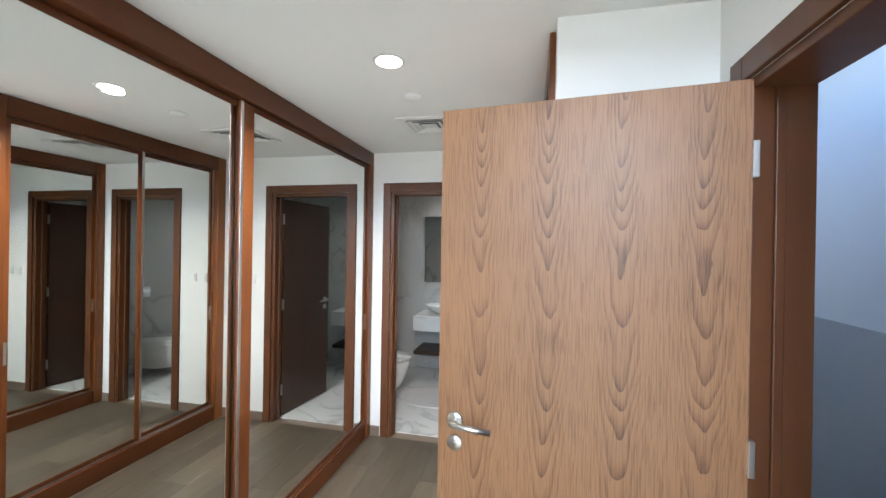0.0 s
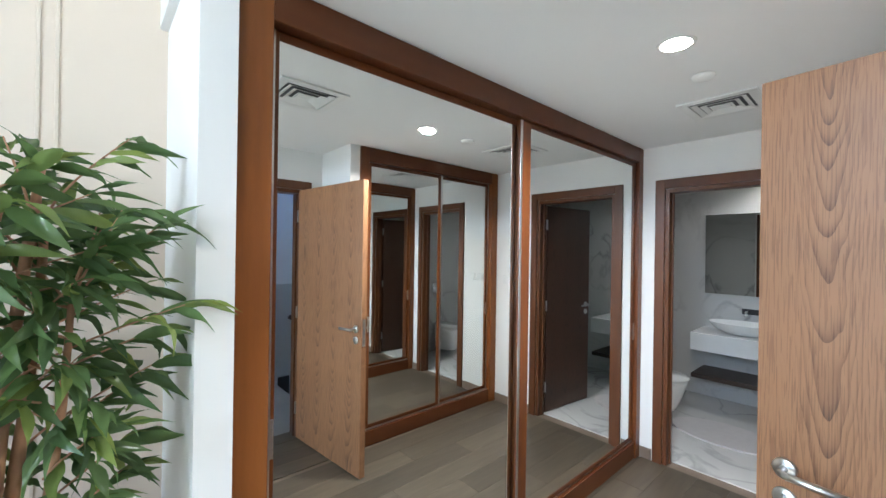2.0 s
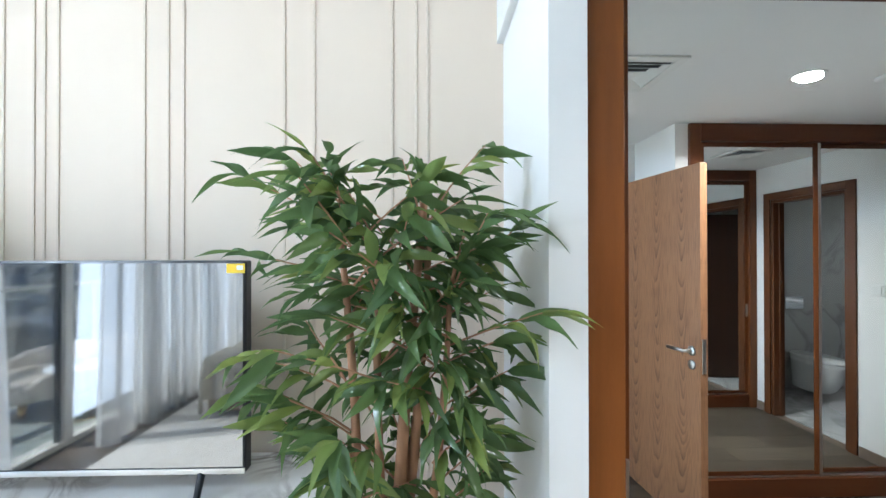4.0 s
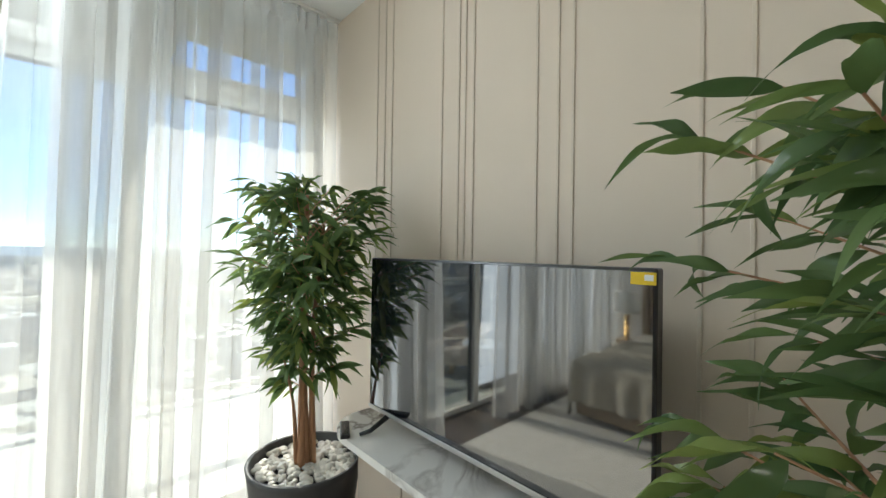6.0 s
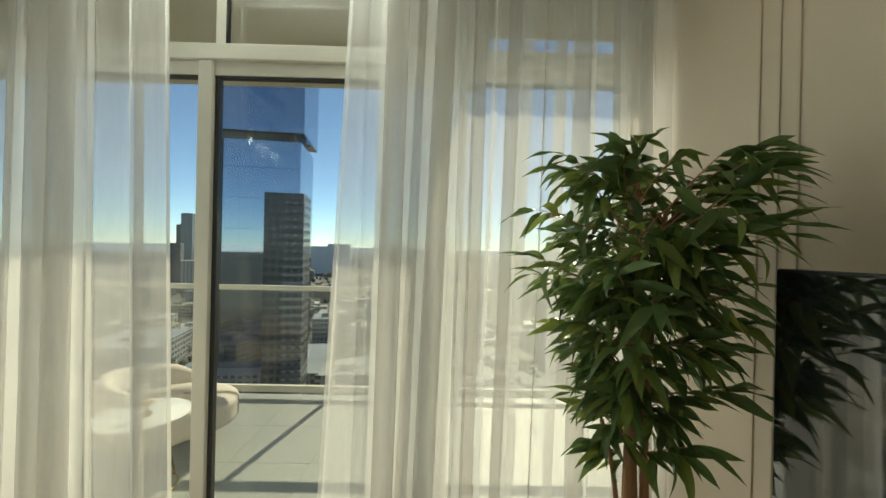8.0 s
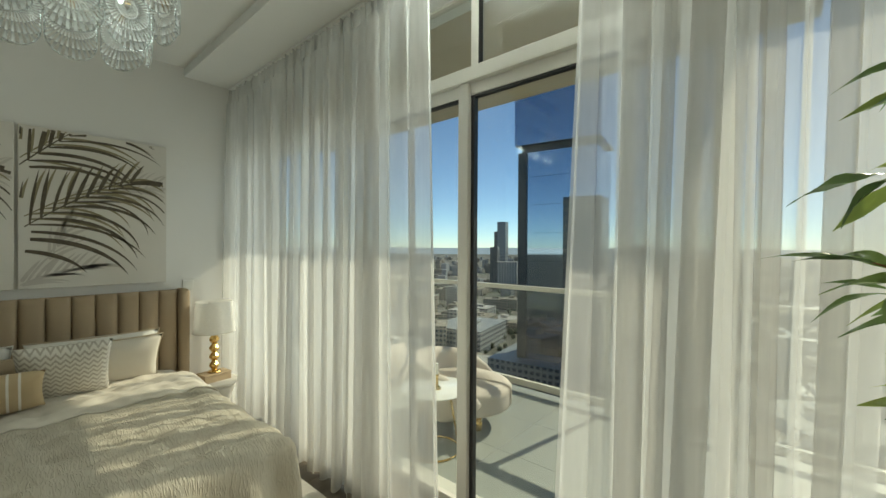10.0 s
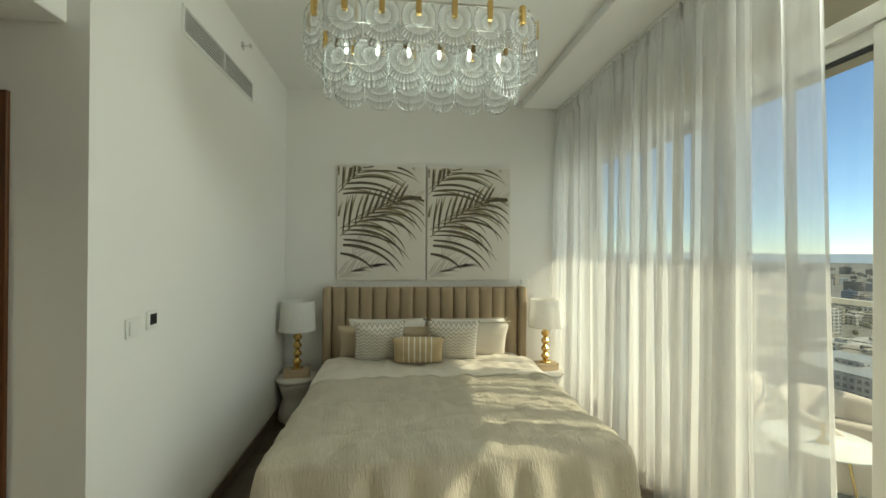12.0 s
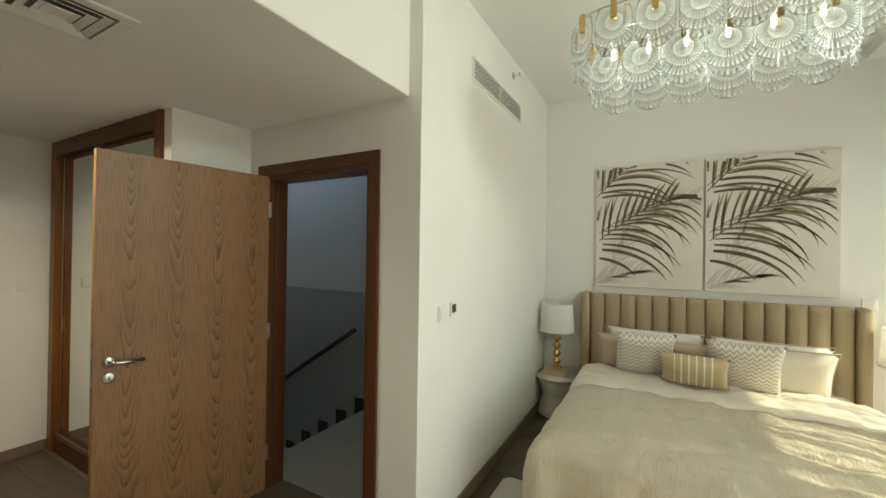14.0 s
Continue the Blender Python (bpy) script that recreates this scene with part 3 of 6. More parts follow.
wardrobe((XW, 0.224, 0.0), 90, YE - 0.226, 2.438, 0.105, "built-in brown wooden wardrobe with two sliding mirror doors", 1.406, 0.098)
wardrobe((0.058, YE - 0.002, 0.0), -90, YE - 0.002 - 1.507, 2.438, 0.09, "second brown wooden wardrobe with sliding mirror doors", 0.80)

# ---- curtains ----


def curtain(x0, x1, top0, top1, seed, bunches, label, z1=3.135):
    """A voile panel: flat stretches of single cloth between bunches of deep overlapping folds; bunches are (place 0..1, width, depth)."""
    rng = random.Random(seed)
    ph = [rng.uniform(0, 6.28) for _ in range(6)]
    c = thing("sheer_curtain", ((x0 + x1) / 2, -2.851, 0), label, "curtain", 0, "sheer curtains at the window")
    cx = (x0 + x1) / 2
    n = 260

    def gather(u):
        return min(1.0, sum(d * math.exp(-((u - p) / w) ** 2) for p, w, d in bunches))

    # the folds crowd together where the cloth is gathered
    phase, total = [0.0], 0.0
    for i in range(n):
        total += (2 * math.pi / 0.19) * abs(x1 - x0) / n * (0.75 + 1.1 * gather((i + 0.5) / n))
        phase.append(total)

    def place(u, v):
        zz = 0.012 + v * (z1 - 0.012)
        k = min(n, int(round(u * n)))
        g = gather(u)
        low = (1 - v)
        f = phase[k] + ph[0] + 0.5 * math.sin(u * 5 + ph[1] + 1.2 * low) + 0.35 * math.sin(v * 2.2 + ph[2])
        a, b = x0 + (top0 - x0) * v, x1 + (top1 - x1) * v
        amp = (0.030 + 0.055 * g) * (0.55 + 0.55 * low ** 0.7)
        y = amp * math.sin(f) + 0.012 * math.sin(u * 9 + ph[3] + 1.5 * low) + 0.35 * amp * math.sin(2.3 * f + ph[4])
        over = (0.018 + 0.050 * g) * math.sin(2 * f) * min(1.0, 8 * u, 8 * (1 - u))
        drift = 0.05 * low * math.sin(u * 6 + ph[5]) * min(1.0, 6 * u, 6 * (1 - u))
        if v > 0.955:
            w = min(1.0, (v - 0.955) / 0.012)
            y = y * (1 - 0.6 * w) + w * 0.012 * math.sin(phase[k] * 3.1)
            over *= 1 - 0.7 * w
        return Vector((a + (b - a) * u + over + drift - cx, y, zz))

    part("voile", sheet(n, 40, place), M_SHEER, c, smooth=True)

    def hem(u, v):
        p = place(u, 0.03 * v)
        return p + Vector((0, 0.003, 0.002))

    def head(u, v):
        p = place(u, 0.965 + 0.035 * v)
        return p + Vector((0, 0.004, 0))

    part("hem", sheet(n, 1, hem), M_SHEER, c, "doubled hem", True)
    part("heading", sheet(n, 2, head), M_SHEER, c, "gathered heading tape", True)
    return c


curtain(-0.96, -0.28, -1.0, -0.42, 3, ((0.93, 0.05, 0.5), (0.62, 0.10, 0.9), (0.20, 0.22, 0.8)), "white sheer voile curtain with its free edge swinging out")
curtain(-1.90, -0.90, -1.90, -0.92, 11, ((0.96, 0.10, 1.0), (0.70, 0.07, 0.8), (0.46, 0.07, 0.7), (0.20, 0.10, 0.8)), "white sheer voile curtain hanging in folds beside the television")
curtain(0.34, 1.75, 0.43, 1.75, 5, ((0.06, 0.05, 0.6), (0.34, 0.08, 1.0), (0.56, 0.07, 0.9), (0.86, 0.12, 0.7)), "white sheer voile curtain drawn back beside the bed")
curtain(1.70, 3.09, 1.72, 3.09, 8, ((0.08, 0.10, 0.9), (0.40, 0.06, 0.5), (0.72, 0.09, 0.6), (0.96, 0.05, 0.8)), "white sheer voile curtain hanging behind the bedside table")
setting("curtain_track", box(XT + 0.01, XH - 0.01, -2.875, -2.825, 3.136, 3.156, 0.003), M_WHITE, "white ceiling curtain track", "curtain track")

# ---- television and console ----
tv = thing("television", (-1.655, -1.366, 0.831), "large flat black television standing on the marble console", "television", 0)
hw, z0, z1 = 0.607, 0.070, 0.751
part("case", box(-0.022, 0.022, -hw, hw, z0, z1, 0.006), M_BLACK, tv)
part("screen", box(0.022, 0.0245, -hw + 0.008, hw - 0.008, z0 + 0.022, z1 - 0.008), M_SCREEN, tv, "dark glossy reflecting screen")
part("rear_hump", box(-0.065, -0.022, -0.40, 0.40, z0 + 0.03, 0.45, 0.015), M_BLACK, tv)
part("bottom_strip", box(0.0225, 0.027, -hw, hw, z0, z0 + 0.018, 0.002), M_STEEL, tv, "thin silver strip")
for s in (-1, 1):
    y = s * 0.46
    bm = tube([(0.0, y, z0 + 0.01), (0.09, y + 0.03 * s, 0.018), (0.13, y + 0.05 * s, 0.008)], [0.013, 0.010, 0.008], 8)
    tube([(0.0, y, z0 + 0.01), (-0.08, y + 0.03 * s, 0.018), (-0.11, y + 0.05 * s, 0.008)], [0.013, 0.010, 0.008], 8, bm)
    part("foot", bm, M_BLACK, tv, "", True)
bm = box(0.0250, 0.0258, 0.548, 0.606, z1 - 0.040, z1 - 0.010)
M_YELLOW = material("yellow_sticker", (0.75, 0.50, 0.01), 0.4, bump=0)
M_LABEL = material("label_white", (0.75, 0.75, 0.75), 0.4, bump=0)
st = part("energy_sticker", bm, M_YELLOW, tv, "yellow rating sticker")
part("panel", box(0.0259, 0.0262, 0.58, 0.60, z1 - 0.030, z1 - 0.016), M_LABEL, st)

con = thing("tv_console", (-1.68, -1.30, 0.0), "round-ended console with a white marble top and taupe doors", "console")
M_BODY = material("taupe_lacquer", (0.46, 0.39, 0.32), 0.4, second=(0.42, 0.355, 0.29), scale=4, bump=0.04)
part("top", slab(rounded(-0.22, 0.21, -0.81, 0.81, 0.19, 10), 0.800, 0.831, bevel=0.006), M_TOP, con, "white marble top with grey veins")
part("body", slab(rounded(-0.20, 0.11, -0.66, 0.66, 0.03), 0.10, 0.79), M_BODY, con)
part("plinth", slab(rounded(-0.18, 0.08, -0.62, 0.62, 0.03), 0.0, 0.10), M_GOLD, con, "brass plinth")
part("brass_band", slab(rounded(-0.205, 0.116, -0.67, 0.67, 0.035), 0.786, 0.800), M_GOLD, con, "slender brass band")
for i in range(4):
    y = -0.63 + i * 0.317
    door = part("door", box(0.112, 0.128, y, y + 0.309, 0.12, 0.775, 0.003), M_BODY, con)
    part("pull", box(0.1285, 0.140, y + (0.285 if i % 2 == 0 else 0.008), y + (0.301 if i % 2 == 0 else 0.024), 0.30, 0.60, 0.003), M_GOLD, door, "upright brass pull")
rem = thing("remote_control", (-1.50, -1.955, 0.831), "black remote control lying on the marble top", "remote", 62)
part("case", box(-0.075, 0.075, -0.02, 0.02, 0.0, 0.018, 0.006), M_BLACK, rem)
bm = bmesh.new()
for i in range(7):
    for j in range(3):
        box(-0.06 + i * 0.018, -0.05 + i * 0.018, -0.013 + j * 0.010, -0.007 + j * 0.010, 0.018, 0.0195, bm=bm)
part("buttons", bm, M_SCREEN, rem, "small dark keys")

# ---- plants ----
M_BARK = material("bark", (0.50, 0.27, 0.145), 0.75, second=(0.25, 0.12, 0.06), scale=9, fine=70, bump=0.5, stretch=(1, 1, 0.3), depth=0.004)
M_POT = material("dark_pot", (0.045, 0.045, 0.048), 0.55, second=(0.065, 0.065, 0.066), scale=10, bump=0.1)
M_PEBBLE = material("pebble", (0.70, 0.68, 0.63), 0.6, second=(0.56, 0.53, 0.48), scale=9, bump=0.08)


def leaf_material():
    m = material("leaf", (0.15, 0.22, 0.075), 0.24, second=(0.09, 0.16, 0.04), scale=5, fine=40, bump=0.1)
    nt, b = shader(m)
    info = nt.nodes.new("ShaderNodeObjectInfo")
    ramp = nt.nodes.new("ShaderNodeValToRGB")
    e = ramp.color_ramp.elements
    e[0].position, e[0].color = 0.0, (0.085, 0.150, 0.066, 1)
    e[1].position, e[1].color = 1.0, (0.36, 0.42, 0.10, 1)
    k = e.new(0.7)
    k.color = (0.165, 0.255, 0.090, 1)
    geo = nt.nodes.new("ShaderNodeNewGeometry")
    both, wrap = nt.nodes.new("ShaderNodeMath"), nt.nodes.new("ShaderNodeMath")
    both.operation, wrap.operation = "ADD", "FRACT"
    nt.links.new(info.outputs["Random"], both.inputs[0])
    nt.links.new(geo.outputs["Random Per Island"], both.inputs[1])
    nt.links.new(both.outputs[0], wrap.inputs[0])
    nt.links.new(wrap.outputs[0], ramp.inputs[0])
    mix = nt.nodes.new("ShaderNodeMix")
    mix.data_type = "RGBA"
    mix.inputs["Factor"].default_value = 0.35
    old = b.inputs["Base Color"].links[0].from_socket
    nt.links.new(ramp.outputs[0], mix.inputs["A"])
    nt.links.new(old, mix.inputs["B"])
    nt.links.new(mix.outputs["Result"], b.inputs["Base Color"])
    tr = nt.nodes.new("ShaderNodeBsdfTranslucent")
    nt.links.new(mix.outputs["Result"], tr.inputs["Color"])
    ms = nt.nodes.new("ShaderNodeMixShader")
    ms.inputs[0].default_value = 0.45
    nt.links.new(b.outputs[0], ms.inputs[1])
    nt.links.new(tr.outputs[0], ms.inputs[2])
    nt.links.new(ms.outputs[0], nt.nodes["Material Output"].inputs["Surface"])
    return m


M_LEAF = leaf_material()


def leaf_mesh(droop, wave, width):
    """A long pointed leaf of length 1 along x, folded at the midrib and drooping to its tip."""
    bm = bmesh.new()
    n, rows = 9, []
    for i in range(n + 1):
        t = i / n
        w = width * (math.sin(math.pi * min(1, t * 1.02) ** 0.75) ** 0.9) if 0 < i < n else 0.004
        z = 0.10 * t - droop * t * t
        rows.append([bm.verts.new((t * (1 - 0.3 * droop * t), s * w, z + abs(s) * w * 0.35 + wave * w * math.sin(9 * t + 2 * s))) for s in (-1, -0.5, 0, 0.5, 1)])
    for a, b in zip(rows, rows[1:]):
        for k in range(4):
            bm.faces.new((a[k], a[k + 1], b[k + 1], b[k]))
    return mesh_of("leaf", bm, M_LEAF, True)


LEAVES = [leaf_mesh(d, w, s) for d, w, s in ((0.20, 0.15, 0.092), (0.42, 0.28, 0.100), (0.68, 0.22, 0.106), (0.30, 0.4, 0.114))]


def plant(place, label, pot_top, pot_r, stems, crown, profile, sprays, per, seed, size, squash=1.0):
    """A tree of several stems; sprays of long leaves spread outwards in tiers, as far as profile (height, reach) lets them."""
    rng = random.Random(seed)
    p = thing("potted_tree", place, label, "plant", 0, "artificial potted trees")
    part("pot", lathe([(pot_r * 0.62, 0), (pot_r * 0.72, 0.01), (pot_r * 0.98, pot_top - 0.03), (pot_r, pot_top), (pot_r * 0.93, pot_top), (pot_r * 0.90, pot_top - 0.05), (0.01, pot_top - 0.05)], 40), M_POT, p, "dark grey round planter", True)
    z0 = pot_top - 0.03
    shapes = []
    for k in range(3):
        bm = bmesh.new()
        bmesh.ops.create_icosphere(bm, subdivisions=2, radius=1.0)
        for v in bm.verts:
            v.co *= 1 + 0.22 * noise.noise(v.co * 1.3 + Vector((k * 7, seed, 0)))
        shapes.append(mesh_of("pebble", bm, M_PEBBLE, True))
    count = 0
    while count < 280:
        r, a = pot_r * 0.86 * math.sqrt(rng.random()), rng.uniform(0, 6.283)
        s = rng.uniform(0.012, 0.021)
        m = pose(r * math.cos(a), r * math.sin(a), z0 - 0.012 + rng.uniform(0, 0.014), rng.uniform(-20, 20), rng.uniform(-20, 20), rng.uniform(0, 360)) @ Matrix.Diagonal((s * 1.25, s, s * 0.72, 1))
        part("pebble", shapes[count % 3], None, p, m=m)
        count += 1
    lo, hi = crown
    bearing = [s for s in stems if s[4] > 1.3]

    def reach(h):
        for (h0, r0), (h1, r1) in zip(profile, profile[1:]):
            if h <= h1:
                return r0 + (r1 - r0) * max(0.0, (h - h0) / (h1 - h0))
        return profile[-1][1]

    done = 0
    for sx, sy, lean_x, lean_y, top, r in stems:
        pts, rad = [], []
        for i in range(9):
            t = i / 8
            pts.append((sx + lean_x * t + 0.012 * math.sin(5 * t + sx * 60), sy + lean_y * t + 0.012 * math.cos(4.3 * t + sy * 50), z0 - 0.04 + (top - z0 + 0.04) * t))
            rad.append(r * (1.25 - 0.75 * t) * (1 + 0.08 * math.sin(17 * t + sx * 40)))
        part("trunk", tube(pts, rad, 10), M_BARK, p, "brown knotted stem", True)
    twig_bm, rest = bmesh.new(), bmesh.new()

    def add_leaf(m, near):
        nonlocal done
        if near and done < 290:
            part("leaf", LEAVES[rng.randrange(4)], None, p, m=m)
            done += 1
            return
        old = len(rest.verts)
        rest.from_mesh(LEAVES[rng.randrange(4)])
        rest.verts.ensure_lookup_table()
        for v in rest.verts[old:]:
            v.co = m @ v.co

    for k in range(sprays):
        st = bearing[k % len(bearing)]
        t = ((k + rng.random()) / sprays) ** 0.72
        h = lo + (hi - lo) * t
        r = reach(h) * rng.uniform(0.58, 1.02)
        rise = 0.05 + 0.30 * r * rng.uniform(0.2, 1.0) + (0.10 if t > 0.8 else 0)
        hr0 = min(h - rise * 0.75, st[4] - 0.03)
        f = (hr0 - z0) / (st[4] - z0)
        root = Vector((st[0] + st[2] * f, st[1] + st[3] * f, hr0))
        a = k * 2.399963 + rng.uniform(-0.3, 0.3)
        tip = Vector((math.cos(a) * r * squash, math.sin(a) * r, 0)) - Vector((root.x, root.y, 0)) * 0.6
        out = max(0.05, tip.length - size * 0.75)
        d = tip.normalized()
        bend = rng.uniform(-0.05, 0.05)
        side = Vector((-d.y, d.x, 0))
        pts = [root + d * (out * q) + side * bend * q * q + Vector((0, 0, rise * q ** 0.75)) for q in (0, 0.2, 0.4, 0.6, 0.8, 1.0)]
        tube(pts, [0.0035, 0.003, 0.0027, 0.0024, 0.002, 0.0016], 5, twig_bm)
        head = math.degrees(math.atan2(d.y, d.x))
        for j in range(per):
            q = 0.25 + 0.75 * (j + 0.6) / per
            i = min(4, int(q * 5))
            base = pts[i].lerp(pts[i + 1], min(1, q * 5 - i))
            spread = (1 if j % 2 else -1) * rng.uniform(10, 95) * (1.2 - 0.75 * q)
            ln = size * rng.uniform(0.72, 1.18)
            tilt = rng.uniform(-42, 30) + 16 * max(0.0, t - 0.55) * 2 - 30 * max(0.0, 0.4 - t)
            m = pose(*base, 0, 0, head + spread) @ pose(0, 0, 0, rng.uniform(-65, 65), -tilt, 0) @ Matrix.Diagonal((ln, ln, ln, 1))
            add_leaf(m, rng.random() < 0.62)
        m = pose(*pts[-1], 0, 0, head) @ pose(0, 0, 0, rng.uniform(-20, 20), -rng.uniform(-12, 14), 0) @ Matrix.Diagonal((size, size, size, 1))
        add_leaf(m, True)
    for j in range(26):
        st = bearing[j % len(bearing)]
        ln = size * rng.uniform(0.6, 0.95)
        m = pose(st[0] + st[2], st[1] + st[3], st[4] - 0.05 * rng.random(), 0, 0, j * 137.5) @ pose(0, 0, 0, rng.uniform(-30, 30), -rng.uniform(10, 72), 0) @ Matrix.Diagonal((ln, ln, ln, 1))
        add_leaf(m, False)
    tagged(part("twig", twig_bm, M_BARK, p, "thin brown twigs"), kind="stuff")
    tagged(part("foliage", rest, M_LEAF, p, "inner mass of green leaves", True), kind="stuff")
    return p


plant((-1.479, -2.296, 0), "tall artificial tree in a dark planter with white pebbles", 0.60, 0.27,
      [(0.0, 0.0, 0.02, -0.01, 1.90, 0.019), (0.018, 0.010, 0.02, 0.04, 1.78, 0.015), (-0.016, 0.010, -0.03, 0.03, 1.74, 0.014), (0.010, -0.018, 0.03, 0.02, 1.45, 0.013), (0.02, -0.025, 0.11, 0.08, 1.10, 0.010)],
      (0.98, 1.93), ((0.95, 0.23), (1.12, 0.29), (1.22, 0.38), (1.40, 0.43), (1.72, 0.45), (1.86, 0.39), (1.97, 0.24)), 98, 10, 4, 0.152)
plant((-1.38, -0.288, 0), "leafy artificial tree standing between television and wardrobe", 0.55, 0.24,
      [(0.0, 0.02, 0.01, 0.09, 1.83, 0.017), (0.03, -0.05, 0.0, -0.05, 1.66, 0.015), (-0.02, 0.05, -0.01, 0.06, 1.70, 0.015), (0.02, -0.01, 0.01, 0.01, 1.62, 0.014), (0.04, 0.07, 0.01, 0.10, 1.50, 0.013)],
      (0.66, 1.86), ((0.70, 0.33), (0.95, 0.42), (1.25, 0.51), (1.66, 0.53), (1.80, 0.44), (1.95, 0.22)), 84, 10, 17, 0.148, 0.62)

# ---- bed ----
M_VELVET = material("beige_velvet", (0.42, 0.325, 0.215), 0.75, second=(0.36, 0.275, 0.18), scale=5, fine=300, bump=0.08)
M_DUVET = material("crinkled_linen", (0.56, 0.51, 0.41), 0.85, second=(0.49, 0.445, 0.35), scale=3, fine=20, bump=0.95, depth=0.026, stretch=(0.7, 3.6, 0.7), ridged=True)
M_SHEET = material("cream_cotton", (0.70, 0.65, 0.56), 0.85, second=(0.66, 0.61, 0.52), scale=5, fine=260, bump=0.1)
M_WHITEC = material("white_cotton", (0.78, 0.76, 0.70), 0.85, second=(0.74, 0.72, 0.66), scale=5, fine=260, bump=0.1)
M_LINEN = material("beige_linen", (0.56, 0.46, 0.33), 0.85, second=(0.50, 0.41, 0.29), scale=6, fine=260, bump=0.15)


def stripes(name, a, b, kind):
    """A woven pattern: zigzag rows or a few upright stripes."""
    m = material(name, a, 0.85, fine=260, bump=0.12)
    nt, bs = shader(m)
    N, K = nt.nodes.new, nt.links.new

    def op(k, x, y=None):
        n = N("ShaderNodeMath")
        n.operation = k
        for i, q in enumerate((x, y)):
            if q is None:
                continue
            if isinstance(q, (int, float)):
                n.inputs[i].default_value = q
            else:
                K(q, n.inputs[i])
        return n.outputs[0]

    sp = N("ShaderNodeSeparateXYZ")
    K(N("ShaderNodeTexCoord").outputs["Object"], sp.inputs[0])
    if kind == "zigzag":
        z = op("ADD", sp.outputs["Z"], op("MULTIPLY", op("PINGPONG", sp.outputs["X"], 0.022), 1.25))
        f = op("LESS_THAN", op("FRACT", op("MULTIPLY", z, 27.0)), 0.40)
    else:
        q = op("FRACT", op("MULTIPLY", op("ADD", sp.outputs["X"], 0.5), 21.0))
        f = op("MULTIPLY", op("LESS_THAN", q, 0.24), op("LESS_THAN", op("ABSOLUTE", sp.outputs["X"]), 0.125))
    mix = N("ShaderNodeMix")
    mix.data_type = "RGBA"
    mix.inputs["A"].default_value, mix.inputs["B"].default_value = (*a, 1), (*b, 1)
    K(f, mix.inputs["Factor"])
    K(mix.outputs["Result"], bs.inputs["Base Color"])
    return m


M_ZIG = stripes("zigzag_weave", (0.74, 0.71, 0.64), (0.47, 0.43, 0.36), "zigzag")
M_STRIPE = stripes("striped_weave", (0.52, 0.40, 0.24), (0.78, 0.75, 0.68), "upright")

BY = -1.418
bed = thing("bed", (XH, BY, 0), "double bed with a beige channel-tufted winged headboard", "bed")
HBW, HBT = 1.035, 1.233
part("headboard", box(-0.10, -0.012, -HBW + 0.02, HBW - 0.02, 0.05, HBT - 0.01, 0.015), M_VELVET, bed)
n = 14
w = (2 * HBW - 0.16) / n
chan = bmesh.new()
rows = []
for i in range(9):
    a = math.pi * i / 8
    rows.append((-0.10 - 0.045 * math.sin(a) ** 0.7, -w / 2 * math.cos(a) * 0.985))
levels = [(0.30, 1.0), (1.10, 1.0), (1.18, 0.97), (1.215, 0.80), (1.228, 0.45), (1.230, 0.0)]
grid = [[chan.verts.new((-0.10 + (x + 0.10) * s, y, z)) for x, y in rows] for z, s in levels]
for a, b in zip(grid, grid[1:]):
    for k in range(8):
        chan.faces.new((a[k + 1], a[k], b[k], b[k + 1]))
chan = mesh_of("channel", chan, M_VELVET, True)
for i in range(n):
    part("channel", chan, None, bed, m=pose(0, -HBW + 0.08 + w * (i + 0.5), 0))
for s in (-1, 1):
    part("wing", box(-0.185, -0.012, s * (HBW - 0.04) - 0.04, s * (HBW - 0.04) + 0.04, 0.02, HBT, 0.028, segments=4), M_VELVET, bed, "padded side wing", True)
part("base", box(-2.16, -0.10, -0.92, 0.92, 0.06, 0.32, 0.02), M_VELVET, bed)
for x in (-2.05, -0.3):
    for y in (-0.82, 0.82):
        part("leg", lathe([(0.02, 0), (0.03, 0.065)], 12, centre=(x, y, 0)), M_BLACK, bed)
part("mattress", box(-2.14, -0.12, -0.90, 0.90, 0.32, 0.555, 0.05, segments=4), M_SHEET, bed, "", True)


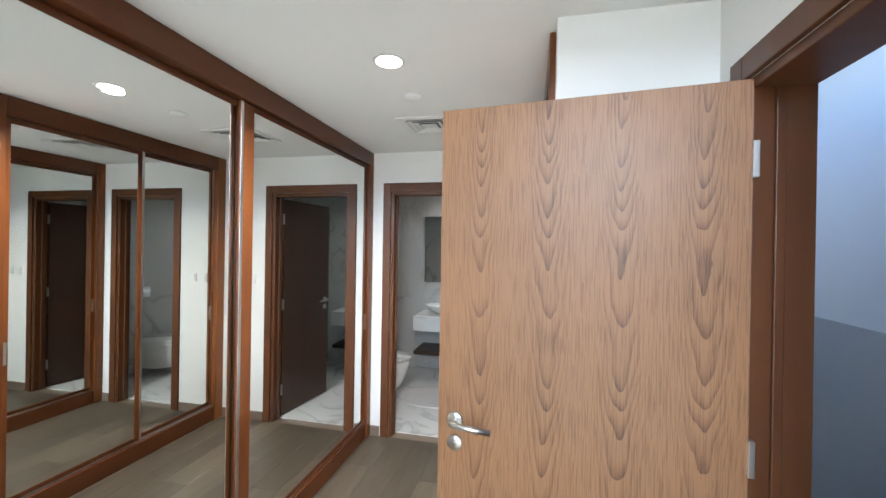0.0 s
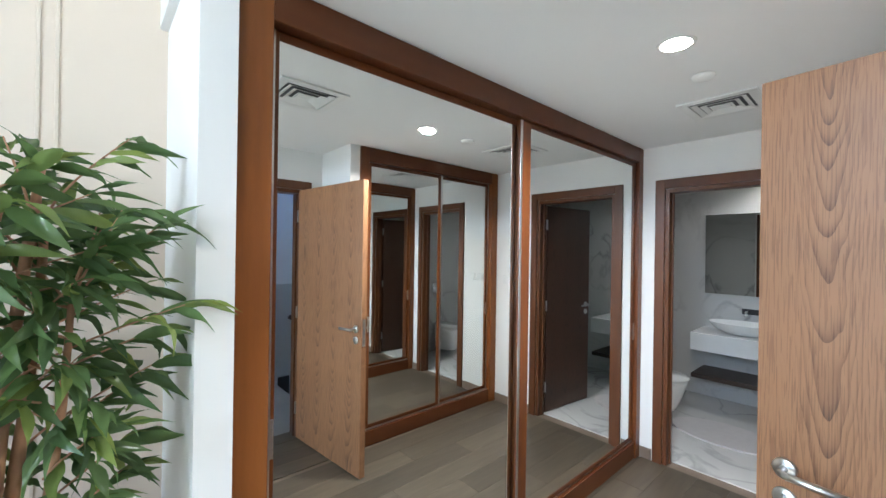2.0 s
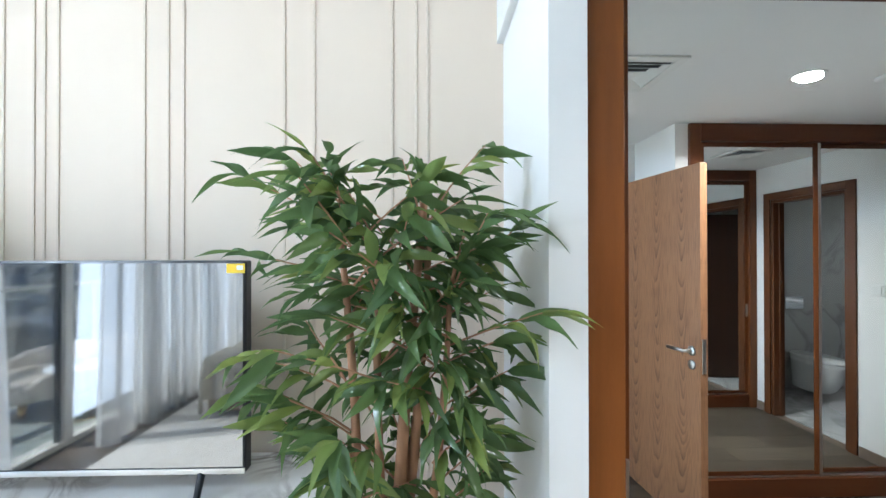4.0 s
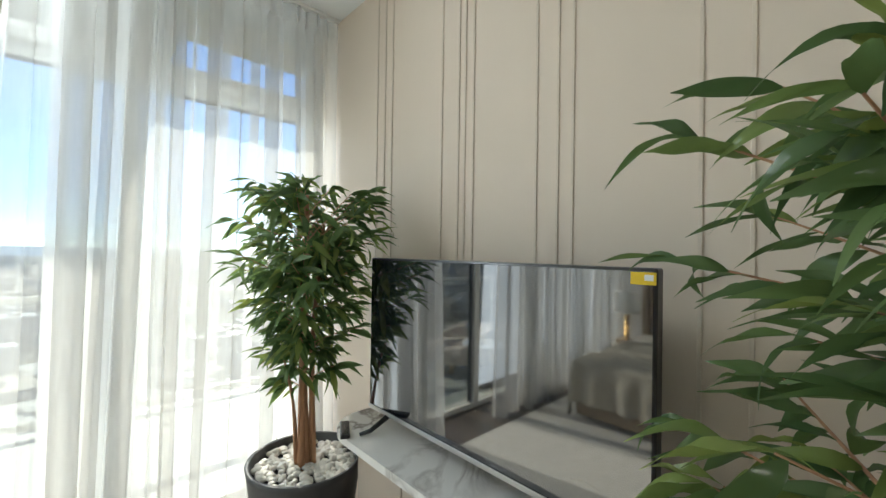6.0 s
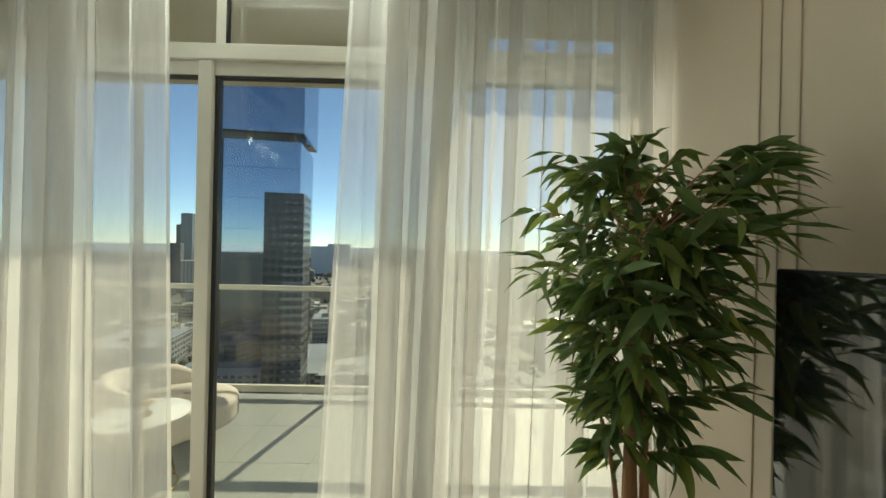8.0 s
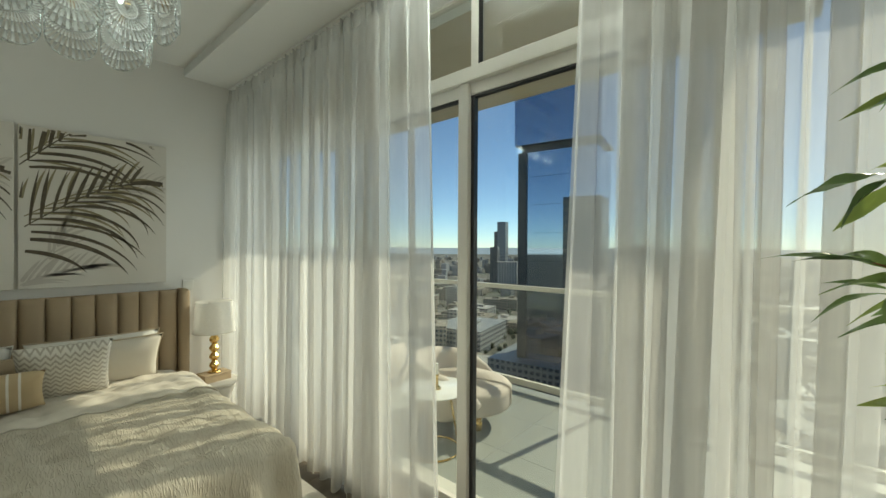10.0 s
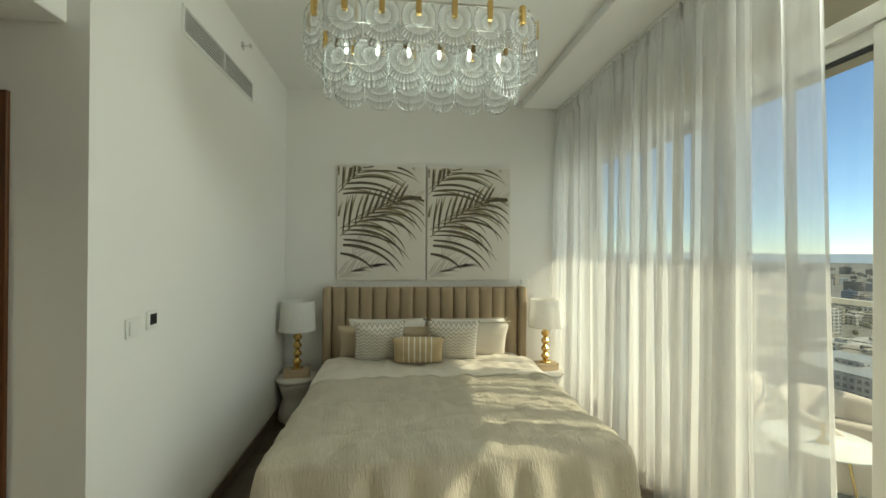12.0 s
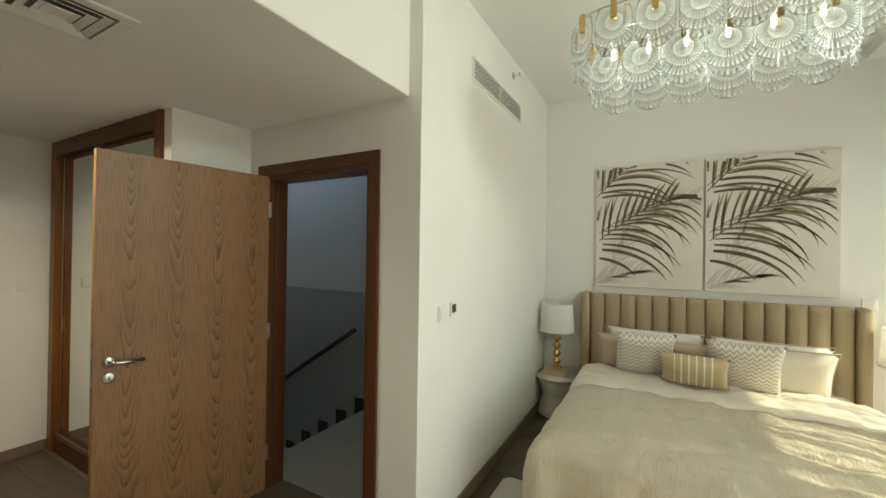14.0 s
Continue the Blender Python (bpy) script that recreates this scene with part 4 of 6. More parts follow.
def cover(x_head, x_foot, half, top, drop, seed, wr, foot_drop):
    """Cloth laid over the mattress: flat on top, rounded over the edges and hanging down, with creases."""
    def place(u, v):
        s = (u - 0.5) * 2
        span = half + 0.03
        run = s * (span + drop)
        y = max(-span, min(span, run))
        over = max(0.0, abs(run) - span)
        length = x_head - x_foot
        lx = v * (length + foot_drop)
        x = x_head - min(lx, length)
        over_f = max(0.0, lx - length)
        z = top
        z -= over if over else 0
        z -= over_f
        edge = min(span - abs(y), x - x_foot if foot_drop else 9.0) if not (over or over_f) else 0
        z -= 0.05 * math.exp(-max(0.0, edge) / 0.045)
        p = Vector((x * 3.1, y * 9.0, seed))
        q = noise.noise(p) * 0.014 + noise.noise(Vector((x * 9 + y * 2, y * 17 - x * 5, seed))) * 0.010 + abs(noise.noise(Vector((x * 5.5 + 1.2 * y, y * 4.2, seed + 3)))) * -0.018
        q += noise.noise(Vector((x * 30, y * 42, seed))) * 0.0022
        q -= 0.016 * max(0.0, 0.16 - abs(noise.noise(Vector((x * 4.5 + y * 0.8, y * 1.1, seed + 9))))) / 0.16
        hang = 0.030 * math.sin(x * 21 + 3 * noise.noise(Vector((x * 3, seed, 0)))) * min(1, over / 0.12) if over else 0
        hang_f = 0.026 * math.sin(y * 24 + 3 * noise.noise(Vector((y * 3, seed, 1)))) * min(1, over_f / 0.12) if over_f else 0
        if z < 0.03:
            z = 0.03
        return Vector((x - hang_f - (0.02 * min(1, over_f * 6)) - XH, y + (1 if y > 0 else -1) * hang, z + wr * q * (1 if not (over or over_f) else 0.4)))
    return sheet(110, 120, place)


def thicken(ob, t):
    md = ob.modifiers.new("thickness", "SOLIDIFY")
    md.thickness, md.offset = t, 1
    return ob


thicken(part("sheet", cover(2.92, 1.9, 0.90, 0.565, 0.20, 2.0, 0.5, 0.0), M_SHEET, bed, "smooth cream sheet", True), 0.006)
duvet = thing("duvet", (XH, BY, 0), "rumpled beige crinkled duvet spread over the bed", "bedding")
thicken(part("cover", cover(2.24, 0.955, 0.91, 0.600, 0.34, 5.0, 1.0, 0.36), M_DUVET, duvet, "", True), 0.022)
thicken(part("turned_edge", cover(2.62, 2.04, 0.92, 0.622, 0.30, 5.0, 1.0, 0.0), M_SHEET, duvet, "turned-back cream edge", True), 0.012)


def pillow(name, place, size, tilt, turn, mat, label, piping=None, group="", flange=0.0):
    w, h, t = size
    ob = thing(name, place, label, "pillow", 90 + turn, group)
    ob.matrix_world = pose(*place, 0, 0, 90 + turn) @ pose(0, 0, 0, -tilt, 0, 0)

    def side(sgn):
        def f(u, v):
            a, b = u * 2 - 1, v * 2 - 1
            d = max(0.0, (1 - abs(a) ** 3.0)) ** 0.5 * max(0.0, (1 - abs(b) ** 3.0)) ** 0.5
            pinch = 1 - 0.07 * (1 - abs(b) ** 2) * abs(a) ** 2
            pinch2 = 1 - 0.07 * (1 - abs(a) ** 2) * abs(b) ** 2
            q = noise.noise(Vector((a * 2.2 + place[1] * 9, b * 2.2, sgn))) * 0.010 * d
            return Vector((a * w / 2 * pinch, sgn * (d * t / 2 + q), h / 2 + b * h / 2 * pinch2))
        return f

    bm = sheet(18, 14, side(1))
    sheet(18, 14, side(-1), bm)
    bmesh.ops.remove_doubles(bm, verts=bm.verts, dist=0.0006)
    bmesh.ops.recalc_face_normals(bm, faces=bm.faces)
    part("cushion", bm, mat, ob, "", True)
    if piping:
        pts = []
        for k in range(61):
            s = k / 60 * 4
            i, f = int(s) % 4, s - int(s)
            a, b = ((-1 + 2 * f, -1), (1, -1 + 2 * f), (1 - 2 * f, 1), (-1, 1 - 2 * f))[i]
            pinch, pinch2 = 1 - 0.07 * (1 - b * b) * a * a, 1 - 0.07 * (1 - a * a) * b * b
            pts.append((a * w / 2 * pinch, 0, h / 2 + b * h / 2 * pinch2))
        part("piping", tube(pts, 0.005, 6), piping, ob, "corded edge", True)
    return ob


G = "pillows on the bed"
pillow("pillow", (2.84, -1.03, 0.575), (0.72, 0.42, 0.17), 22, 0, M_WHITEC, "plump white pillow against the headboard", M_WHITEC, G)
pillow("pillow", (2.84, -1.80, 0.575), (0.74, 0.42, 0.17), 22, 0, M_WHITEC, "plump white pillow with beige corded edge", M_LINEN, G)
pillow("pillow", (2.74, -0.87, 0.575), (0.58, 0.40, 0.15), 28, 4, M_LINEN, "beige linen pillow behind the zigzag cushion", M_LINEN, G)
pillow("pillow", (2.72, -1.88, 0.575), (0.56, 0.43, 0.16), 28, -3, M_SHEET, "cream pillow with a corded edge", M_LINEN, G)
pillow("pillow", (2.70, -1.35, 0.575), (0.46, 0.40, 0.14), 30, 2, M_LINEN, "beige linen cushion in the middle", M_LINEN, G)
pillow("cushion", (2.58, -0.95, 0.60), (0.43, 0.46, 0.14), 30, 6, M_ZIG, "square cushion with a grey and cream zigzag weave", None, G)
pillow("cushion", (2.58, -1.62, 0.60), (0.46, 0.46, 0.14), 30, -4, M_ZIG, "square cushion with a grey and cream zigzag weave", None, G)
pillow("lumbar_cushion", (2.40, -1.30, 0.632), (0.44, 0.27, 0.13), 26, -3, M_STRIPE, "small ochre cushion with white upright stripes", None, G)

# ---- bedside tables and lamps ----
M_TABLE = material("white_stone", (0.66, 0.63, 0.57), 0.6, second=(0.60, 0.57, 0.51), scale=7, fine=140, bump=0.15)
M_BOX = material("bleached_wood", (0.52, 0.40, 0.26), 0.6, second=(0.44, 0.33, 0.21), scale=5, fine=60, bump=0.15, stretch=(1, 6, 6))
M_SHADE = sheer("lamp_shade", (0.88, 0.87, 0.83), 0.02, 0.33)


def bedside(place):
    t = thing("bedside_table", place, "round cream stone bedside table with a waisted drum base", "table", 0, "bedside tables")
    part("top", lathe([(0.01, 0.36), (0.185, 0.36), (0.195, 0.367), (0.195, 0.385), (0.19, 0.392), (0.01, 0.392)], 40), M_TABLE, t, "", True)
    part("drum", lathe([(0.165, 0.0), (0.17, 0.01), (0.165, 0.08), (0.135, 0.17), (0.13, 0.20), (0.14, 0.24), (0.168, 0.32), (0.17, 0.36)], 40), M_TABLE, t, "", True)
    b = thing("wooden_box", (place[0], place[1], 0.392), "pale wooden box under the lamp", "box", 8, "boxes under the lamps")
    part("body", box(-0.075, 0.075, -0.115, 0.115, 0.0, 0.052, 0.004), M_BOX, b)
    part("lid", box(-0.078, 0.078, -0.118, 0.118, 0.054, 0.072, 0.004), M_BOX, b)
    l = thing("table_lamp", (place[0], place[1], 0.464), "gold table lamp with a faceted stem and white shade", "lamp", 0, "bedside lamps")
    part("base_plate", lathe([(0.055, 0), (0.058, 0.006), (0.05, 0.014), (0.02, 0.018)], 8), M_GOLD, l)
    prof = [(0.018, 0.018)]
    for k in range(4):
        z = 0.03 + k * 0.078
        prof += [(0.022, z), (0.042, z + 0.028), (0.042, z + 0.044), (0.020, z + 0.074)]
    part("stem", lathe(prof + [(0.012, 0.36), (0.012, 0.42)], 8), M_GOLD, l, "faceted gold stem")
    part("shade", lathe([(0.168, 0.37), (0.150, 0.645)], 40, cap=False), M_SHADE, l, "white tapered drum shade", True)
    part("shade_ring", lathe([(0.168, 0.366), (0.171, 0.366), (0.171, 0.374), (0.168, 0.374)], 40, cap=False), M_WHITEC, l, "", True)
    part("spider", tube([(-0.148, 0, 0.62), (0, 0, 0.60), (0.148, 0, 0.62)], 0.003, 6), M_STEEL, l)
    part("bulb", lathe([(0.012, 0.42), (0.03, 0.47), (0.028, 0.50), (0.01, 0.525)], 16), M_WHITE, l, "", True)


bedside((2.88, -0.165, 0))
bedside((2.88, -2.630, 0))

# ---- framed palm prints ----
M_CANVAS = material("canvas", (0.72, 0.69, 0.63), 0.8, second=(0.66, 0.625, 0.565), scale=3, fine=320, bump=0.15)
INKS = [material("dark_ink", (0.060, 0.048, 0.032), 0.8, second=(0.17, 0.14, 0.095), scale=12, bump=0.05),
        material("olive_ink", (0.22, 0.185, 0.105), 0.8, second=(0.33, 0.285, 0.18), scale=12, bump=0.05),
        material("pale_ink", (0.50, 0.46, 0.41), 0.8, second=(0.58, 0.545, 0.49), scale=9, bump=0.05)]


def canvas(y0, y1, z0, z1):
    """A canvas on its stretcher, with arching palm fronds; local x runs to the viewer's right."""
    w, h = y0 - y1, z1 - z0
    c = thing("palm_picture", (XH - 0.001, y0, z0), "pale canvas painted with dark arching palm fronds", "picture", -90, "palm pictures over the bed")
    part("canvas", box(0, w, -0.036, 0, 0, h, 0.003), M_CANVAS, c)

    def blade(bm, x, z, ang, length, turn, width, lift):
        """One brush stroke: a slender leaflet that arches over and tapers at both ends."""
        rows, k = [], 12
        for i in range(k + 1):
            t = i / k
            ww = width * (math.sin(math.pi * (0.06 + 0.94 * t) ** 0.8) ** 0.8 if i < k else 0) + 0.0004
            nx, nz = -math.sin(ang) * ww, math.cos(ang) * ww
            rows.append(((x + nx, z + nz), (x - nx, z - nz)))
            ang += turn / k * (0.5 + t)
            x += length / k * math.cos(ang)
            z += length / k * math.sin(ang)
        for r0, r1 in zip(rows, rows[1:]):
            quad = [r0[0], r0[1], r1[1], r1[0]]
            if all(0.003 < q[0] < w - 0.003 and 0.003 < q[1] < h - 0.003 for q in quad):
                bm.faces.new([bm.verts.new((q[0], -0.036 - lift, q[1])) for q in quad])

    def frond(x, z, ang, length, bend, count, right, left, ink, lift, width, seed):
        """right, left: (angle to the stem, length, turn) at the foot and at the tip of the stem."""
        bm, rr = bmesh.new(), random.Random(seed)
        blade(bm, x - 0.02, z - 0.01, ang, length, bend, 0.0045, lift + 0.0002)
        for i in range(count):
            t = i / max(1, count - 1)
            a = ang + bend * t
            q = length * t * 0.93
            px, pz = x + q * math.cos(ang + bend * t * 0.5), z + q * math.sin(ang + bend * t * 0.5)
            for (a0, l0, t0), (a1, l1, t1) in (right, left):
                ln = (l0 + (l1 - l0) * t) * rr.uniform(0.88, 1.1)
                if ln > 0.02:
                    blade(bm, px, pz, ang + a0 + (a1 - a0) * t + rr.uniform(-0.06, 0.06), ln, (t0 + (t1 - t0) * t) * rr.uniform(0.85, 1.15), width * rr.uniform(0.7, 1.25), lift)
        tagged(part("painted_frond", bm, INKS[ink], c, ("dark", "olive", "pale grey")[ink] + " painted palm frond"), kind="stuff")

    # pale washes behind
    frond(0.0, 0.02 * h, 0.55, 0.42, -0.5, 9, ((-0.3, 0.26, -0.5), (-0.2, 0.22, -0.6)), ((0.6, 0.22, -0.2), (0.4, 0.16, -0.3)), 2, 0.0006, 0.010, 3)
    frond(0.20 * w, 0.46 * h, 0.70, 0.72, -0.55, 14, ((-0.2, 0.34, -0.6), (-0.6, 0.30, -0.9)), ((0.5, 0.26, -0.4), (0.3, 0.20, -0.5)), 2, 0.0008, 0.009, 4)
    frond(0.18 * w, 0.18 * h, 1.15, 0.34, 0.1, 7, ((-0.5, 0.22, -0.4), (-0.4, 0.18, -0.4)), ((0.4, 0.24, -0.2), (0.3, 0.18, -0.2)), 2, 0.0010, 0.009, 5)
    # olive under-leaves
    frond(0.0, 0.42 * h, 0.66, 0.74, -0.25, 10, ((-0.50, 0.66, -1.3), (-0.25, 0.42, -1.4)), ((0.85, 0.36, -0.3), (0.55, 0.20, -0.3)), 1, 0.0012, 0.010, 6)
    frond(0.0, 0.78 * h, 0.80, 0.50, -0.1, 6, ((-0.60, 0.70, -1.1), (-0.55, 0.50, -0.9)), ((0.70, 0.26, 0.0), (0.5, 0.16, 0.0)), 1, 0.0014, 0.0095, 7)
    # the dark fronds
    frond(0.0, 0.735 * h, 0.86, 0.50, -0.12, 7, ((-0.66, 0.74, -1.15), (-0.58, 0.55, -0.95)), ((0.68, 0.36, 0.05), (0.36, 0.20, -0.1)), 0, 0.0017, 0.011, 8)
    frond(0.0, 0.350 * h, 0.74, 0.82, -0.30, 11, ((-0.66, 0.80, -1.25), (-0.36, 0.52, -1.7)), ((0.82, 0.42, -0.12), (0.40, 0.18, -0.2)), 0, 0.0020, 0.0105, 9)
    low_leaves = bmesh.new()
    blade(low_leaves, 0.0, 0.305 * h, 0.05, 0.72, -1.1, 0.017, 0.0022)
    blade(low_leaves, 0.0, 0.235 * h, -0.05, 0.42, -0.9, 0.015, 0.0022)
    tagged(part("painted_frond", low_leaves, INKS[0], c, "dark painted palm leaves hanging low"), kind="stuff")


canvas(-0.499, -1.401, 1.293, 2.476)
canvas(-1.420, -2.306, 1.293, 2.476)

# ---- chandelier ----
M_GLASSP = glass("ribbed_glass", (0.74, 0.72, 0.69), 0.9, 0.06)


def ribbing():
    """The pressed ribs scatter light, the glass between them stays clear."""
    nt = M_GLASSP.node_tree
    N, K = nt.nodes.new, nt.links.new

    def op(k, x, y=None):
        n = N("ShaderNodeMath")
        n.operation = k
        for i, q in enumerate((x, y)):
            if q is None:
                continue
            if isinstance(q, (int, float)):
                n.inputs[i].default_value = q
            else:
                K(q, n.inputs[i])
        return n.outputs[0]

    sp = N("ShaderNodeSeparateXYZ")
    K(N("ShaderNodeTexCoord").outputs["Object"], sp.inputs[0])
    x, z = sp.outputs["X"], op("ADD", sp.outputs["Z"], 0.065)
    d = op("SQRT", op("ADD", op("MULTIPLY", x, x), op("MULTIPLY", z, z)))
    rib = op("GREATER_THAN", op("SINE", op("MULTIPLY", op("ARCTAN2", x, z), 44.0)), 0.0)
    step = op("FRACT", op("MULTIPLY", d, 25.0))
    shell = op("GREATER_THAN", step, 0.90)
    f = op("ADD", op("MULTIPLY", op("MULTIPLY", rib, op("GREATER_THAN", d, 0.007)), op("ADD", 0.20, op("MULTIPLY", step, 0.62))), op("MULTIPLY", shell, 0.35))
    f = op("ADD", f, 0.06)
    t = N("ShaderNodeBsdfTranslucent")
    g = N("ShaderNodeBsdfDiffuse")
    t.inputs["Color"].default_value = g.inputs["Color"].default_value = (0.86, 0.89, 0.89, 1)
    h, m = N("ShaderNodeMixShader"), N("ShaderNodeMixShader")
    K(t.outputs[0], h.inputs[1])
    K(g.outputs[0], h.inputs[2])
    o = nt.nodes["Material Output"]
    s = o.inputs["Surface"].links[0].from_socket
    K(f, m.inputs[0])
    K(s, m.inputs[1])
    K(h.outputs[0], m.inputs[2])
    K(m.outputs[0], o.inputs["Surface"])


ribbing()
M_LED = glow("led_tube", (0.82, 0.93, 1.0), 3.5)


def glass_plate(width, height):
    """A hanging glass plate with rounded ends, ribbed like a shell, hook hole at the top; it faces +y, top at z = 0."""
    def f(u, v):
        a = u * 2 - 1
        r = width / 2
        z = -v * height
        half = r
        if z > -r:
            half = r * (1 - 0.18 * ((z + r) / r) ** 4)
        if z < -height + r:
            half = math.sqrt(max(1e-6, r * r - (z + height - r) ** 2))
        x = a * half
        cz = -height * 0.42
        ang = math.atan2(x, -(z - cz) if z < cz else (z - cz) + 1e-4)
        d = math.hypot(x, z - cz)
        rib = 0.0035 * math.cos(ang * 26) * min(1, d / 0.05)
        rim = 0.005 if abs(a) > 0.9 or v > 0.94 else 0
        return Vector((x, rib + rim + 0.012 * (1 - a * a), z))
    return mesh_of("glass_plate", sheet(30, 14, f), M_GLASSP, True)


M_BRONZE = material("dark_bronze", (0.22, 0.15, 0.07), 0.35, 1.0, bump=0.03)
ch = thing("chandelier", (1.04, -1.255, 2.35), "long gold chandelier with two tiers of ribbed glass plates", "chandelier")


def stadium(length, width, count):
    """Places and headings round a long ring."""
    r = width / 2
    straight = length - width
    total = 2 * straight + 2 * math.pi * r
    out = []
    for k in range(count):
        s = (k + 0.5) / count * total
        if s < straight:
            out.append((r, -straight / 2 + s, -90))
        elif s < straight + math.pi * r:
            b = (s - straight) / r
            out.append((r * math.cos(b), straight / 2 + r * math.sin(b), -90 + math.degrees(b)))
        elif s < 2 * straight + math.pi * r:
            q = s - straight - math.pi * r
            out.append((-r, straight / 2 - q, 90))
        else:
            b = (s - 2 * straight - math.pi * r) / r
            out.append((-r * math.cos(b), -straight / 2 - r * math.sin(b), 90 + math.degrees(b)))
    return out


plate = glass_plate(0.160, 0.228)
_r = 0.0785
rim_pts = [(-_r * 0.84, 0.004, -0.002), (-_r, 0.004, -0.05), (-_r, 0.004, -0.148)]
rim_pts += [(_r * math.cos(math.pi + math.pi * k / 14), 0.004, -0.1495 + _r * math.sin(math.pi + math.pi * k / 14)) for k in range(1, 14)]
rim_pts += [(_r, 0.004, -0.148), (_r, 0.004, -0.05), (_r * 0.84, 0.004, -0.002)]
M_RIM = glass("rim_glass", (0.80, 0.84, 0.84), 0.9, 0.05)
_n = M_RIM.node_tree
for _k in _n.nodes:
    if _k.type == "MATH" and _k.operation == "MULTIPLY_ADD":
        _k.inputs[2].default_value = 0.30
rim = mesh_of("rim", tube(rim_pts, 0.0032, 6), M_RIM, True)
for length, width, count, top in ((1.20, 0.44, 17, 0.415), (1.00, 0.30, 14, 0.258)):
    ring = stadium(length, width - 0.03, 48)
    part("ring", tube([(x, y, top + 0.015) for x, y, _ in ring] + [(ring[0][0], ring[0][1], top + 0.015)], 0.005, 8), M_STEEL, ch, "slender steel ring", True)
    for x, y, a in stadium(length, width, count):
        p = part("glass_plate", plate, None, ch, m=pose(x, y, top, 0, 0, a + 180))
        part("rim", rim, None, p, "thick glass rim")
        hook = box(-0.013, 0.013, -0.006, 0.020, -0.055, 0.035, 0.004) if top > 0.3 else box(-0.010, 0.010, -0.004, 0.012, -0.022, 0.012, 0.003)
        part("hook", hook, M_GOLD if top > 0.3 else M_BRONZE, p, "small gold hook")
for y in (-0.40, -0.24, -0.08, 0.08, 0.24, 0.40):
    part("bulb", lathe([(0.005, 0.0), (0.010, 0.012), (0.010, 0.045), (0.005, 0.055)], 12, centre=(0, y, 0.262)), M_LED, ch, "lit white bulb", True)
    part("bulb_arm", tube([(-0.14, y, 0.29), (0, y, 0.322), (0.14, y, 0.29)], 0.004, 6), M_STEEL, ch)
for y in (-0.35, 0.35):
    part("rod", tube([(0, y, 0.43), (0, y, 0.86)], 0.007, 8), M_GOLD, ch)
part("crossbar", tube([(0, -0.55, 0.43), (0, 0.55, 0.43)], 0.005, 8), M_STEEL, ch)
for y in (-0.5, -0.25, 0.0, 0.25, 0.5):
    part("cross_rod", tube([(-0.2, y, 0.43), (0.2, y, 0.43)], 0.004, 6), M_STEEL, ch)
part("canopy", box(-0.08, 0.08, -0.45, 0.45, 0.855, 0.883, 0.01), M_GOLD, ch, "gold ceiling plate")
for y in (-0.32, 0.0, 0.32):
    lamp("chandelier_lamp", "POINT", (1.04, -1.255 + y, 2.63), 0.5, (0.80, 0.95, 1.0), 0.05)

# ---- rug ----
M_RUG = material("white_rug", (0.72, 0.69, 0.63), 0.95, second=(0.63, 0.60, 0.54), scale=14, fine=180, bump=0.8, depth=0.01)
rug = thing("rug", (0.15, -1.40, 0), "large cream pile rug under the bed", "rug")
part("rug_top", slab(rounded(-1.35, 1.40, -1.30, 1.28, 0.05), 0.0, 0.018, bevel=0.006), M_RUG, rug)
bm = bmesh.new()
for r0, cx, cy in ((0.45, -0.95, -0.5), (0.62, -0.8, -0.45), (0.4, -0.9, 0.6)):
    pts = [(cx + r0 * math.cos(k * 0.21) * (1 + 0.15 * math.sin(k * 0.63)), cy + 0.7 * r0 * math.sin(k * 0.21), 0.0185) for k in range(24)]
    tube(pts, 0.006, 6, bm)
part("carved_line", bm, M_RUG, rug, "raised curved line in the pile", True)

# ---- ceiling and wall fixtures ----
M_LIT = glow("lit_lens", (1.0, 0.90, 0.74), 6.0)


def downlight(place, label):
    d = thing("downlight", place, label, "lamp")
    part("trim", lathe([(0.055, -0.002), (0.068, -0.004), (0.071, 0.0), (0.055, 0.0)], 32, cap=False), M_WHITE, d, "", True)
    part("lens", lathe([(0.001, -0.001), (0.056, -0.001), (0.056, 0.0), (0.001, 0.0)], 32), M_LIT, d, "glowing lens")


downlight((-0.619, 1.618, LOW), "round recessed downlight, lit, in the low ceiling")


# shade inside the vents, painted as a flat dark sheet behind the slats
M_SHADOWGAP = material("dark_grey_duct_shade", (0.13, 0.13, 0.13), 0.7, bump=0.02)


def vent(place, size, label):
    v = thing("ceiling_vent", place, label, "vent", 0, "ceiling vents")
    s = size / 2
    bm = bmesh.new()
    for x0, x1, y0, y1 in ((-s, s, -s, -s + 0.045), (-s, s, s - 0.045, s), (-s, -s + 0.045, -s + 0.045, s - 0.045), (s - 0.045, s, -s + 0.045, s - 0.045)):
        box(x0, x1, y0, y1, -0.010, 0.0, 0.002, bm)
    part("frame", bm, M_WHITE, v)
    part("backing", box(-s + 0.045, s - 0.045, -s + 0.045, s - 0.045, -0.001, 0.0), M_SHADOWGAP, v)
    for k in range(3):
        r = s - 0.055 - k * 0.036
        for turn in range(4):
            bm = sheet(1, 1, lambda a, b: Vector(((a * 2 - 1) * (r - 0.022 * b), r - 0.024 * b, -0.012 + 0.010 * b)))
            ob = part("slat", bm, M_WHITE, v, m=pose(0, 0, 0, 0, 0, 90 * turn))
            thicken(ob, 0.002)
    part("core", box(-0.035, 0.035, -0.035, 0.035, -0.010, -0.004, 0.002), M_WHITE, v)


